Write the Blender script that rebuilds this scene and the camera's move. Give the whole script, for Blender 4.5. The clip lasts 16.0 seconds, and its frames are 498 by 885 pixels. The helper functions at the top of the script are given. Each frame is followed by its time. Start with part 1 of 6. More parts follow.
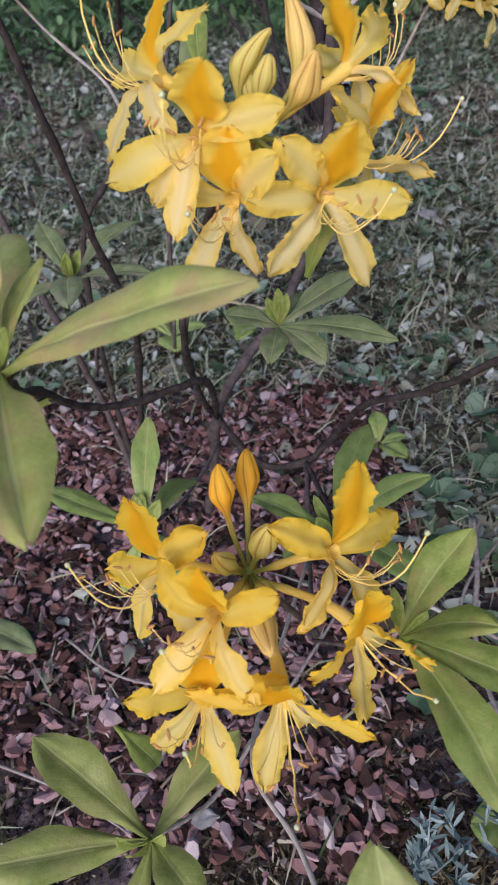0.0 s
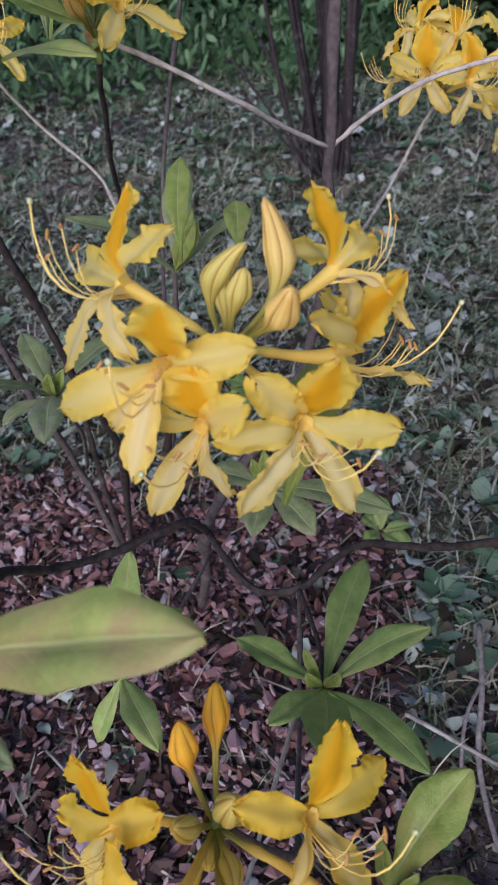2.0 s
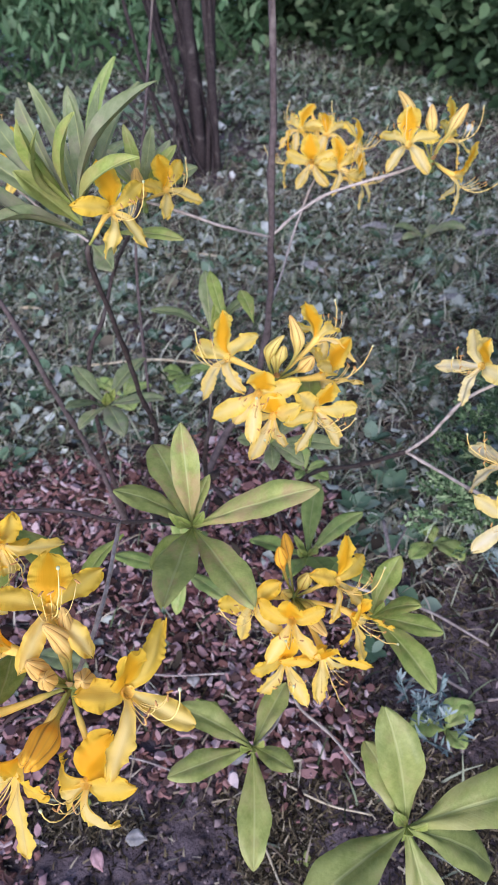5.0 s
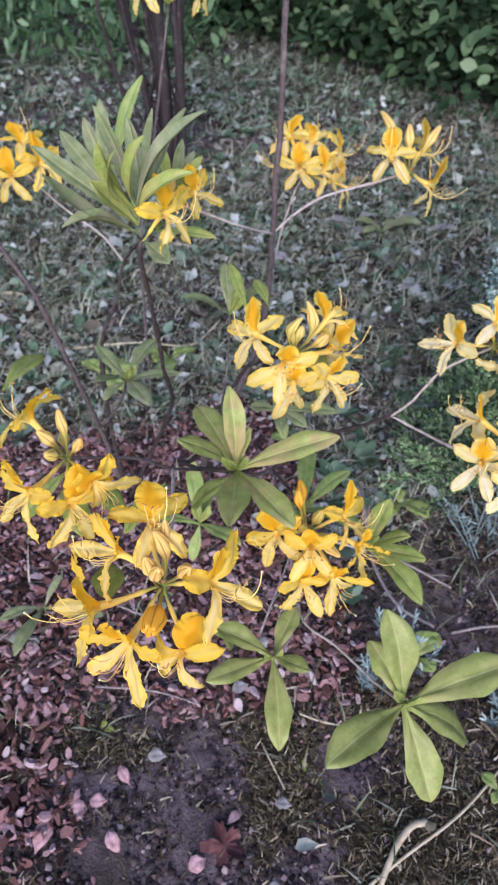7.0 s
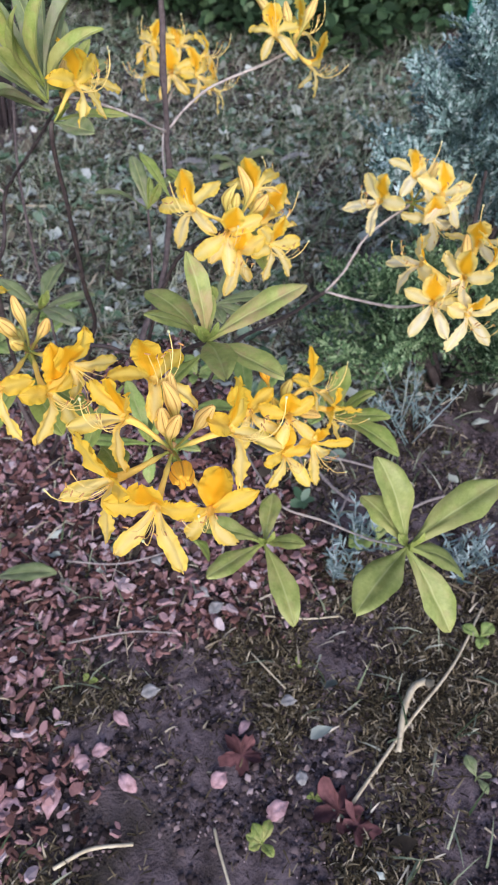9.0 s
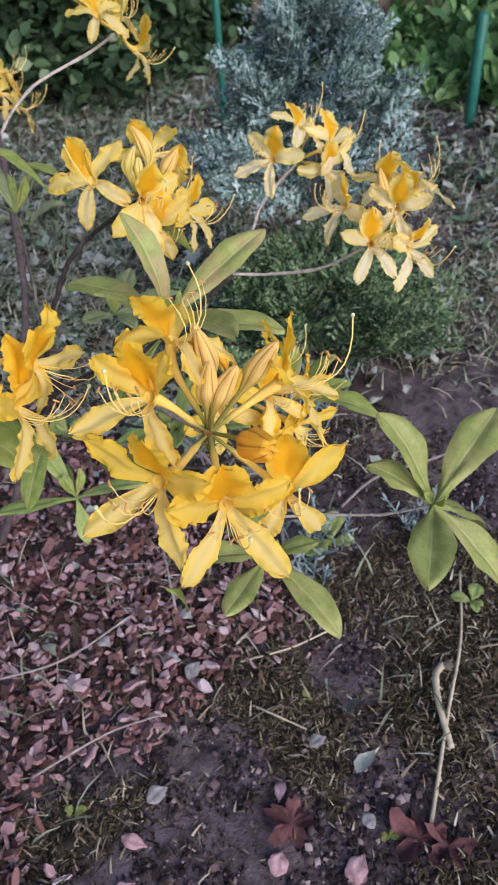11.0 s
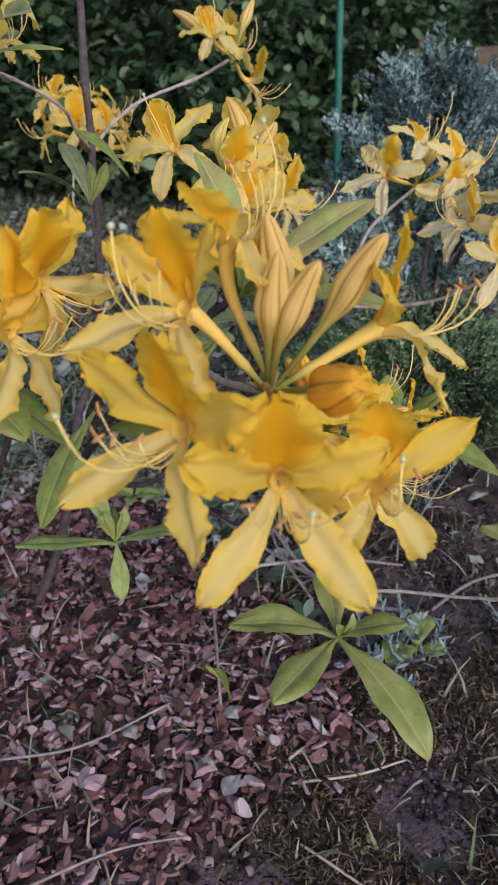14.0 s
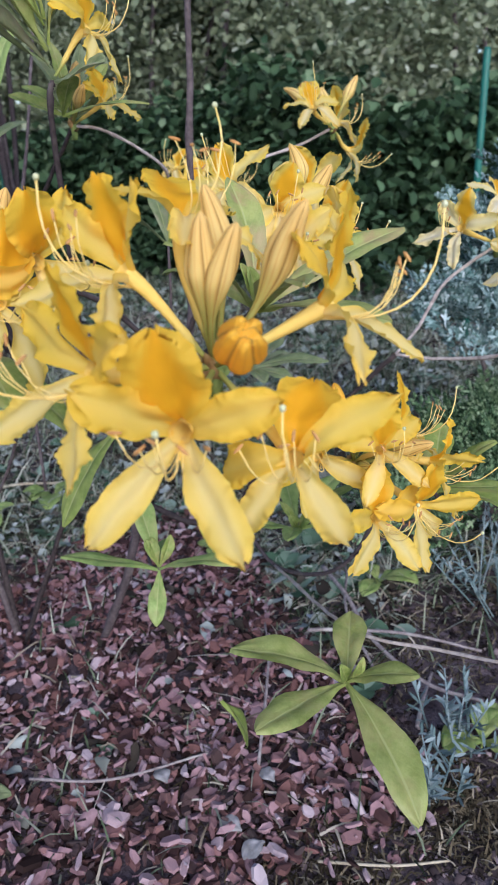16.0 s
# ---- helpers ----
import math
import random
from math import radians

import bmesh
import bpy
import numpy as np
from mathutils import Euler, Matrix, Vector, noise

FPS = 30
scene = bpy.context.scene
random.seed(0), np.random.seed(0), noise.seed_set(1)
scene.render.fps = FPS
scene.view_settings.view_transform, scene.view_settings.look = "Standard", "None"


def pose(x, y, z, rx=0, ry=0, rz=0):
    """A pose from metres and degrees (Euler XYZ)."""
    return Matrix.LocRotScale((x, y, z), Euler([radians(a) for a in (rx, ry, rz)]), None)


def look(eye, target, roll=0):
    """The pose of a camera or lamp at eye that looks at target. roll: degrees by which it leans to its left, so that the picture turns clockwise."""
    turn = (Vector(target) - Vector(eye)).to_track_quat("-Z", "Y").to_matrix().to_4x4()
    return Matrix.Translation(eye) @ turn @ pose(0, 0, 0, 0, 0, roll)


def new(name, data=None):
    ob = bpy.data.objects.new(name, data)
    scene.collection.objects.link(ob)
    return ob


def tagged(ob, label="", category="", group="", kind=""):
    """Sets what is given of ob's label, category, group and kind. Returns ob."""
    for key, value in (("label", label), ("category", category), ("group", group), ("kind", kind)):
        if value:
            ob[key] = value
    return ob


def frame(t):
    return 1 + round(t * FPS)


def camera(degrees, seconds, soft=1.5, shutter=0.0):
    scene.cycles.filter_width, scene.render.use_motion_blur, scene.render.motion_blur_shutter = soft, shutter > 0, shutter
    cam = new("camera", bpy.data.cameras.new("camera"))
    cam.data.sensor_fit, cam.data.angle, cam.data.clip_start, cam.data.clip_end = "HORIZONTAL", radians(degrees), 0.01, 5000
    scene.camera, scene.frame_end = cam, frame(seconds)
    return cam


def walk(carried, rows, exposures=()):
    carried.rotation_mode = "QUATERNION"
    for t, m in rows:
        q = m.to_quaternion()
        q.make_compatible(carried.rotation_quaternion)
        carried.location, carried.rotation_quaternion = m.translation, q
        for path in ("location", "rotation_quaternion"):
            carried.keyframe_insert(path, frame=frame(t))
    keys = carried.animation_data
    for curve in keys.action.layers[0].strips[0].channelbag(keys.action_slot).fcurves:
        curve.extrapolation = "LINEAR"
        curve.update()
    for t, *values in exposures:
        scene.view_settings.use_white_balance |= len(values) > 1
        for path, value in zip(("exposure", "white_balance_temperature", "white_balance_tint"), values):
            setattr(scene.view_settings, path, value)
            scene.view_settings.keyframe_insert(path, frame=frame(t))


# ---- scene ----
cam = camera(39.4, 16.0)
PATH = [
    (0, (0.099, 0.102, 0.643), (-0.059, 1.62, -0.649), -5.9),
    (0.5, (0.101, 0.139, 0.627), (-0.092, 1.651, -0.668), -5.9),
    (1, (0.105, 0.165, 0.63), (-0.09, 1.691, -0.647), -6.0),
    (1.5, (0.1, 0.178, 0.646), (-0.09, 1.729, -0.603), -5.4),
    (2, (0.113, 0.179, 0.684), (-0.068, 1.739, -0.554), -5.3),
    (2.5, (0.12, 0.177, 0.719), (-0.063, 1.757, -0.493), -5.6),
    (3, (0.124, 0.146, 0.764), (-0.013, 1.726, -0.454), -5.6),
    (3.5, (0.123, 0.09, 0.797), (0.041, 1.648, -0.454), -6.8),
    (4, (0.105, 0.033, 0.824), (0.149, 1.566, -0.46), -5.5),
    (4.2, (0.088, 0.012, 0.838), (0.136, 1.536, -0.456), -6.1),
    (6.3, (-0.081, -0.094, 0.958), (0.259, 1.324, -0.412), -0.2),
    (6.5, (-0.084, -0.102, 0.962), (0.233, 1.329, -0.398), -0.9),
    (7, (-0.08, -0.142, 0.963), (0.223, 1.284, -0.406), -1.2),
    (7.5, (-0.081, -0.193, 0.961), (0.201, 1.231, -0.415), -1.7),
    (8, (-0.086, -0.224, 0.941), (0.257, 1.151, -0.47), -0.7),
    (8.5, (-0.139, -0.2, 0.913), (0.32, 1.107, -0.529), -2.1),
    (9, (-0.189, -0.16, 0.878), (0.447, 1.106, -0.534), -2.1),
    (9.2, (-0.201, -0.148, 0.866), (0.502, 1.084, -0.545), -2.0),
    (11.3, (-0.295, -0.022, 0.76), (0.857, 0.983, -0.529), -5.0),
    (11.5, (-0.304, -0.014, 0.76), (0.868, 0.967, -0.53), -5.4),
    (12, (-0.305, 0.001, 0.759), (0.909, 0.954, -0.513), -7.0),
    (12.5, (-0.286, 0.009, 0.726), (0.929, 0.991, -0.523), -7.3),
    (13, (-0.257, 0.004, 0.694), (0.902, 1.093, -0.518), -6.2),
    (13.5, (-0.239, 0.012, 0.667), (0.897, 1.227, -0.444), -4.5),
    (14, (-0.232, 0.004, 0.641), (0.857, 1.337, -0.377), -2.9),
    (14.5, (-0.219, -0.013, 0.625), (0.811, 1.414, -0.325), -4.1),
    (15, (-0.207, -0.034, 0.617), (0.72, 1.514, -0.246), -3.6),
    (15.5, (-0.195, -0.048, 0.615), (0.675, 1.581, -0.153), -2.5),
    (16, (-0.185, -0.052, 0.602), (0.656, 1.586, -0.18), -2.8),
]
cam.data.dof.use_dof, cam.data.dof.focus_distance, cam.data.dof.aperture_fstop = True, 0.39, 28.0
walk(cam, [(t, look(eye, target, roll)) for t, eye, target, roll in PATH], [
    (0.0, 0.30, 6250, 19), (0.5, 0.14, 6350, 21), (1.0, 0.04, 6300, 21), (1.5, 0.06, 6150, 20), (2.5, 0.27, 5750, 19), (3.3, 0.58, 5550, 20), (4.0, 0.64, 5700, 22),
    (7.0, 0.70, 5950, 22), (8.5, 0.70, 6020, 21), (9.0, 0.70, 6150, 18), (11.5, 0.42, 6250, 20), (12.5, 0.34, 6300, 20), (14.0, 0.06, 6250, 20), (14.8, 0.14, 6050, 19), (15.5, 0.14, 5850, 18), (16.0, 0.44, 5700, 17)])

# ---- light: a soft, shaded garden under a bright sky ----
world = bpy.data.worlds.new("sky")
scene.world = world
world.use_nodes = True
wn = world.node_tree.nodes
sky = wn.new("ShaderNodeTexSky")
sky.sky_type, sky.sun_disc = "NISHITA", False
sky.sun_elevation, sky.sun_rotation = radians(30), radians(195)
sky.air_density, sky.dust_density = 1.0, 1.5
wn["Background"].inputs["Strength"].default_value = 0.13
world.node_tree.links.new(sky.outputs[0], wn["Background"].inputs["Color"])
sun = new("sun", bpy.data.lights.new("sun", "SUN"))
sun.data.energy, sun.data.angle, sun.data.color = 2.15, radians(45), (1.0, 0.97, 0.92)
sun.matrix_world = look((-0.8, -2.9, 1.72), (0, 0, 0))

# ---- materials ----
def mat(name, rough=0.6, spec=0.3):
    m = bpy.data.materials.new(name)
    m.use_nodes = True
    b = m.node_tree.nodes["Principled BSDF"]
    b.inputs["Roughness"].default_value = rough
    b.inputs["Specular IOR Level"].default_value = spec
    return m, m.node_tree, b


def node(nt, kind, **values):
    n = nt.nodes.new(kind)
    for key, value in values.items():
        n.inputs[key.replace("_", " ")].default_value = value
    return n


def noise_tex(nt, scale, detail=4.0, vec=None, rough=0.6):
    n = node(nt, "ShaderNodeTexNoise", Scale=scale, Detail=detail, Roughness=rough)
    if vec is not None:
        nt.links.new(vec, n.inputs["Vector"])
    return n.outputs["Fac"]


def ramp(nt, fac, stops):
    r = nt.nodes.new("ShaderNodeValToRGB")
    while len(r.color_ramp.elements) < len(stops):
        r.color_ramp.elements.new(0.5)
    for e, (p, c) in zip(r.color_ramp.elements, stops):
        e.position, e.color = p, (*c, 1)
    nt.links.new(fac, r.inputs[0])
    return r.outputs[0]


def mix(nt, fac, a, b, mode="MIX"):
    m = nt.nodes.new("ShaderNodeMix")
    m.data_type, m.blend_type = "RGBA", mode
    for sock, v in ((m.inputs[0], fac), (m.inputs[6], a), (m.inputs[7], b)):
        if isinstance(v, (int, float)):
            sock.default_value = v
        elif isinstance(v, tuple):
            sock.default_value = (*v, 1)
        else:
            nt.links.new(v, sock)
    return m.outputs[2]


def math_node(nt, op, a, b=0.0, clamp=False):
    m = nt.nodes.new("ShaderNodeMath")
    m.operation, m.use_clamp = op, clamp
    for k, v in enumerate((a, b)):
        if isinstance(v, (int, float)):
            m.inputs[k].default_value = v
        else:
            nt.links.new(v, m.inputs[k])
    return m.outputs[0]


def smooth(nt, v, lo, hi):
    m = nt.nodes.new("ShaderNodeMapRange")
    m.interpolation_type = "SMOOTHSTEP"
    nt.links.new(v, m.inputs[0])
    m.inputs[1].default_value, m.inputs[2].default_value = lo, hi
    return m.outputs[0]


def bump(nt, b, height, strength=0.3, dist=0.001):
    n = node(nt, "ShaderNodeBump", Strength=strength, Distance=dist)
    nt.links.new(height, n.inputs["Height"])
    nt.links.new(n.outputs[0], b.inputs["Normal"])
    return n.outputs[0]


def thin(nt, b, colour, amount):
    """Lets light through a thin leaf or petal."""
    t = nt.nodes.new("ShaderNodeBsdfTranslucent")
    nt.links.new(colour, t.inputs["Color"])
    s = nt.nodes.new("ShaderNodeMixShader")
    s.inputs[0].default_value = amount
    nt.links.new(b.outputs[0], s.inputs[1])
    nt.links.new(t.outputs[0], s.inputs[2])
    nt.links.new(s.outputs[0], nt.nodes["Material Output"].inputs["Surface"])


def uv_split(nt):
    u = nt.nodes.new("ShaderNodeUVMap")
    s = nt.nodes.new("ShaderNodeSeparateXYZ")
    nt.links.new(u.outputs[0], s.inputs[0])
    return s.outputs[0], s.outputs[1], u.outputs[0]


def object_random(nt):
    return nt.nodes.new("ShaderNodeObjectInfo").outputs["Random"]


def island_random(nt):
    return nt.nodes.new("ShaderNodeNewGeometry").outputs["Random Per Island"]


def petal_material(name, blotch, base, pale, paleness):
    """Petal: u runs across, v from throat to tip; veins fan out, the margin pales, and the upper petal has an orange blotch."""
    m, nt, b = mat(name, 0.55, 0.25)
    u, v, uv = uv_split(nt)
    across = math_node(nt, "ABSOLUTE", math_node(nt, "SUBTRACT", u, 0.5))
    stretch = node(nt, "ShaderNodeMapping", Scale=(34.0, 1.3, 1.0))
    nt.links.new(uv, stretch.inputs[0])
    veins = noise_tex(nt, 1.0, 3.0, stretch.outputs[0])
    geo = nt.nodes.new("ShaderNodeTexCoord").outputs["Object"]
    patch = noise_tex(nt, 70.0, 3.0, geo)
    edge = math_node(nt, "ADD", math_node(nt, "MULTIPLY", across, 1.5), math_node(nt, "MULTIPLY", v, 0.35))
    edge = math_node(nt, "ADD", edge, math_node(nt, "MULTIPLY", patch, 0.5))
    edge = math_node(nt, "MULTIPLY", math_node(nt, "SUBTRACT", 1.0, smooth(nt, edge, 0.35, 1.25)), paleness, True)
    col = mix(nt, edge, base, pale)
    if blotch:
        d = math_node(nt, "ADD", math_node(nt, "MULTIPLY", across, 1.9), math_node(nt, "ABSOLUTE", math_node(nt, "SUBTRACT", v, 0.42)))
        d = math_node(nt, "ADD", d, math_node(nt, "MULTIPLY", veins, 0.35))
        col = mix(nt, math_node(nt, "SUBTRACT", 1.0, smooth(nt, d, 0.66, 1.12)), col, blotch)
    col = mix(nt, math_node(nt, "MULTIPLY", smooth(nt, veins, 0.52, 0.75), 0.10), col, (0.88, 0.45, 0.02))
    hs = nt.nodes.new("ShaderNodeHueSaturation")
    nt.links.new(col, hs.inputs["Color"])
    nt.links.new(math_node(nt, "ADD", math_node(nt, "MULTIPLY", object_random(nt), 0.14), 0.92), hs.inputs["Value"])
    col = hs.outputs[0]
    nt.links.new(col, b.inputs["Base Color"])
    bump(nt, b, math_node(nt, "ADD", veins, math_node(nt, "MULTIPLY", patch, 0.4)), 0.35, 0.0007)
    thin(nt, b, mix(nt, 0.25, col, (1.0, 0.68, 0.05)), 0.54)
    return m


ORANGE = (1.0, 0.52, 0.014)
PETALS = {
    False: {"U": petal_material("petal_blotched", ORANGE, (0.93, 0.638, 0.064), (0.93, 0.580, 0.037), 0.8),
            "R": petal_material("petal_yellow", None, (0.93, 0.648, 0.064), (0.93, 0.735, 0.184), 0.8),
            "P": petal_material("petal_light", None, (0.97, 0.730, 0.140), (0.97, 0.830, 0.360), 1.0)},
    True: {"U": petal_material("petal_pale_blotched", ORANGE, (0.93, 0.705, 0.130), (0.93, 0.627, 0.070), 1.0),
           "R": petal_material("petal_pale", None, (0.93, 0.716, 0.130), (0.93, 0.810, 0.340), 0.9),
           "P": petal_material("petal_cream", None, (0.97, 0.752, 0.200), (0.97, 0.857, 0.480), 1.0)},
    2: {"U": petal_material("petal_white_blotched", ORANGE, (0.94, 0.76, 0.24), (0.94, 0.68, 0.12), 1.0),
        "R": petal_material("petal_ivory", None, (0.95, 0.80, 0.28), (0.95, 0.87, 0.52), 1.0),
        "P": petal_material("petal_white", None, (0.95, 0.84, 0.42), (0.95, 0.90, 0.70), 1.0)},
}
for kinds in PETALS.values():
    kinds["L"], kinds["Q"] = kinds["R"], kinds["P"]


def tube_material():
    m, nt, b = mat("flower_tube", 0.5, 0.3)
    u, v, uv = uv_split(nt)
    n = noise_tex(nt, 300.0, 2.0)
    col = ramp(nt, v, ((0.0, (0.20, 0.29, 0.08)), (0.17, (0.34, 0.38, 0.10)), (0.30, (0.74, 0.60, 0.16)), (0.6, (0.94, 0.70, 0.18)), (1.0, (0.96, 0.74, 0.20))))
    col = mix(nt, math_node(nt, "MULTIPLY", n, 0.18), col, (0.75, 0.42, 0.04))
    nt.links.new(col, b.inputs["Base Color"])
    bump(nt, b, n, 0.4, 0.0005)
    thin(nt, b, col, 0.15)
    return m


def bud_material(name, tip, ridge):
    """Furled petals: yellow ridges, tawny grooves between the folds, green at the base."""
    m, nt, b = mat(name, 0.5, 0.3)
    u, v, uv = uv_split(nt)
    wave = math_node(nt, "ABSOLUTE", math_node(nt, "COSINE", math_node(nt, "MULTIPLY", u, math.pi)))
    n = noise_tex(nt, 220.0, 3.0)
    col = ramp(nt, v, ((0.0, (0.17, 0.26, 0.07)), (0.30, (0.27, 0.35, 0.09)), (0.48, (0.60, 0.58, 0.17)), (0.68, ridge), (1.0, tip)))
    fine = math_node(nt, "SINE", math_node(nt, "MULTIPLY", u, 19.0))
    col = mix(nt, math_node(nt, "MULTIPLY", smooth(nt, fine, 0.3, 1.0), 0.32), col, (0.72, 0.38, 0.06))
    col = mix(nt, math_node(nt, "MULTIPLY", math_node(nt, "SUBTRACT", 1.0, smooth(nt, wave, 0.0, 0.36)), 0.85), col, (0.36, 0.17, 0.03))
    col = mix(nt, math_node(nt, "MULTIPLY", n, 0.2), col, (0.85, 0.62, 0.20))
    nt.links.new(col, b.inputs["Base Color"])
    bump(nt, b, n, 0.4, 0.0005)
    thin(nt, b, col, 0.35)
    return m


def plain(name, c1, c2, scale=60.0, rough=0.6, spec=0.3, dist=0.0008, through_light=0.0):
    m, nt, b = mat(name, rough, spec)
    geo = nt.nodes.new("ShaderNodeTexCoord").outputs["Object"]
    n = noise_tex(nt, scale, 5.0, geo)
    col = ramp(nt, n, ((0.32, c1), (0.68, c2)))
    nt.links.new(col, b.inputs["Base Color"])
    bump(nt, b, n, 0.5, dist)
    if through_light:
        thin(nt, b, col, through_light)
    return m


TUBE = tube_material()
BUD = bud_material("bud_striped", (0.93, 0.66, 0.23), (0.91, 0.74, 0.28))
BUD_GREEN = bud_material("bud_green", (0.86, 0.74, 0.24), (0.70, 0.68, 0.22))
BUD_ORANGE = bud_material("bud_opening", (0.95, 0.55, 0.03), (0.95, 0.52, 0.03))
FILAMENT = plain("filament", (0.85, 0.62, 0.16), (0.92, 0.74, 0.30), 200, 0.5)
ANTHER = plain("anther", (0.42, 0.20, 0.06), (0.60, 0.34, 0.12), 300, 0.7)
STIGMA = plain("stigma", (0.46, 0.50, 0.26), (0.62, 0.64, 0.42), 300, 0.4)
STALK = plain("green_stalk", (0.13, 0.20, 0.06), (0.26, 0.33, 0.10), 200, 0.6)
SCALE_BROWN = plain("bud_scale", (0.20, 0.10, 0.04), (0.42, 0.30, 0.14), 200, 0.7)


def leaf_material(name, dark, light, bronze, amount, rough=0.45):
    """Leaf: u across, v along; pale midrib and side veins, bronze flush in patches."""
    m, nt, b = mat(name, rough, 0.35)
    u, v, uv = uv_split(nt)
    across = math_node(nt, "ABSOLUTE", math_node(nt, "SUBTRACT", u, 0.5))
    geo = nt.nodes.new("ShaderNodeTexCoord").outputs["Object"]
    n = noise_tex(nt, 7.0, 6.0, geo, 0.7)
    fine = noise_tex(nt, 60.0, 4.0, geo)
    col = ramp(nt, n, ((0.35, dark), (0.65, light)))
    side = math_node(nt, "SINE", math_node(nt, "MULTIPLY", math_node(nt, "SUBTRACT", v, math_node(nt, "MULTIPLY", across, 0.45)), 75.0))
    rib = math_node(nt, "SUBTRACT", 1.0, smooth(nt, across, 0.012, 0.045))
    vein = math_node(nt, "MAXIMUM", math_node(nt, "MULTIPLY", smooth(nt, side, 0.6, 1.0), 0.07), math_node(nt, "MULTIPLY", rib, 0.6))
    flush = math_node(nt, "ADD", noise_tex(nt, 3.2, 5.0, geo, 0.65), math_node(nt, "MULTIPLY", object_random(nt), 0.12))
    col = mix(nt, math_node(nt, "MULTIPLY", smooth(nt, flush, 0.52, 0.72), amount), col, bronze)
    col = mix(nt, vein, col, (0.42, 0.46, 0.20))
    hs = nt.nodes.new("ShaderNodeHueSaturation")
    nt.links.new(col, hs.inputs["Color"])
    nt.links.new(math_node(nt, "ADD", math_node(nt, "MULTIPLY", object_random(nt), 0.30), 0.85), hs.inputs["Value"])
    col = hs.outputs[0]
    nt.links.new(col, b.inputs["Base Color"])
    bump(nt, b, math_node(nt, "SUBTRACT", math_node(nt, "MULTIPLY", fine, 0.5), vein), 0.4, 0.0012)
    thin(nt, b, col, 0.25)
    return m


LEAF = leaf_material("leaf_green", (0.183, 0.265, 0.052), (0.327, 0.397, 0.109), (0.379, 0.312, 0.133), 0.5)
LEAF_BRONZE = leaf_material("leaf_bronze", (0.209, 0.265, 0.067), (0.352, 0.397, 0.123), (0.405, 0.241, 0.152), 0.55)
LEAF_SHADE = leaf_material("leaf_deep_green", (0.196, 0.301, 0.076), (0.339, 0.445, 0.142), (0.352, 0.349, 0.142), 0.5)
LEAF_LIGHT = leaf_material("leaf_light_green", (0.204, 0.259, 0.065), (0.337, 0.387, 0.127), (0.373, 0.321, 0.149), 0.4)
LEAF_SAGE = leaf_material("leaf_sage", (0.150, 0.205, 0.085), (0.270, 0.325, 0.165), (0.30, 0.265, 0.20), 0.6)


def bark_material(name, c1, c2, lichen):
    m, nt, b = mat(name, 0.8, 0.2)
    geo = nt.nodes.new("ShaderNodeTexCoord").outputs["Object"]
    n, big = noise_tex(nt, 180.0, 5.0, geo), noise_tex(nt, 25.0, 3.0, geo)
    col = ramp(nt, n, ((0.3, c1), (0.7, c2)))
    col = mix(nt, smooth(nt, big, 0.55, 0.75), col, lichen)
    nt.links.new(col, b.inputs["Base Color"])
    bump(nt, b, n, 0.7, 0.001)
    return m


BARK = bark_material("bark_dark", (0.022, 0.017, 0.018), (0.075, 0.060, 0.060), (0.12, 0.105, 0.10))
BARK_BLACK = bark_material("bark_blackish", (0.014, 0.011, 0.013), (0.055, 0.044, 0.048), (0.11, 0.096, 0.096))
TWIG = bark_material("twig_tan", (0.25, 0.215, 0.20), (0.53, 0.48, 0.46), (0.40, 0.36, 0.32))
BARK_GREY = bark_material("bark_grey_violet", (0.055, 0.043, 0.046), (0.14, 0.115, 0.12), (0.20, 0.18, 0.17))


def island_material(name, stops, rough=0.75, spec=0.08, through_light=0.0, scale=60.0, wear=0.25):
    m, nt, b = mat(name, rough, spec)
    geo = nt.nodes.new("ShaderNodeTexCoord").outputs["Object"]
    n = noise_tex(nt, scale, 4.0, geo)
    col = ramp(nt, island_random(nt), stops)
    col = mix(nt, math_node(nt, "MULTIPLY", n, wear), col, (0.02, 0.016, 0.012))
    nt.links.new(col, b.inputs["Base Color"])
    bump(nt, b, n, 0.5, 0.001)
    if through_light:
        thin(nt, b, col, through_light)
    return m


CHIP_STOPS = ((0.0, (0.020, 0.011, 0.011)), (0.26, (0.095, 0.048, 0.047)), (0.46, (0.25, 0.122, 0.112)), (0.66, (0.33, 0.185, 0.20)), (0.88, (0.47, 0.31, 0.34)), (1.0, (0.56, 0.47, 0.51)))
CHIPS = island_material("bark_chips", CHIP_STOPS, 0.8, scale=170.0, wear=0.55)
GRASS = island_material("grass_blades", ((0.0, (0.020, 0.038, 0.020)), (0.3, (0.085, 0.125, 0.066)), (0.55, (0.22, 0.265, 0.175)), (0.8, (0.38, 0.415, 0.315)), (1.0, (0.58, 0.60, 0.51))), 0.65, 0.1, 0.2)
STRAW = island_material("dry_straw", ((0.0, (0.07, 0.052, 0.042)), (0.35, (0.26, 0.21, 0.155)), (0.7, (0.47, 0.41, 0.31)), (1.0, (0.64, 0.59, 0.50))), 0.8)
LITTER = island_material("leaf_litter", ((0.0, (0.018, 0.015, 0.013)), (0.34, (0.06, 0.05, 0.04)), (0.5, (0.17, 0.155, 0.12)), (0.72, (0.32, 0.355, 0.32)), (0.94, (0.44, 0.49, 0.47)), (1.0, (0.62, 0.65, 0.65))), 0.8)
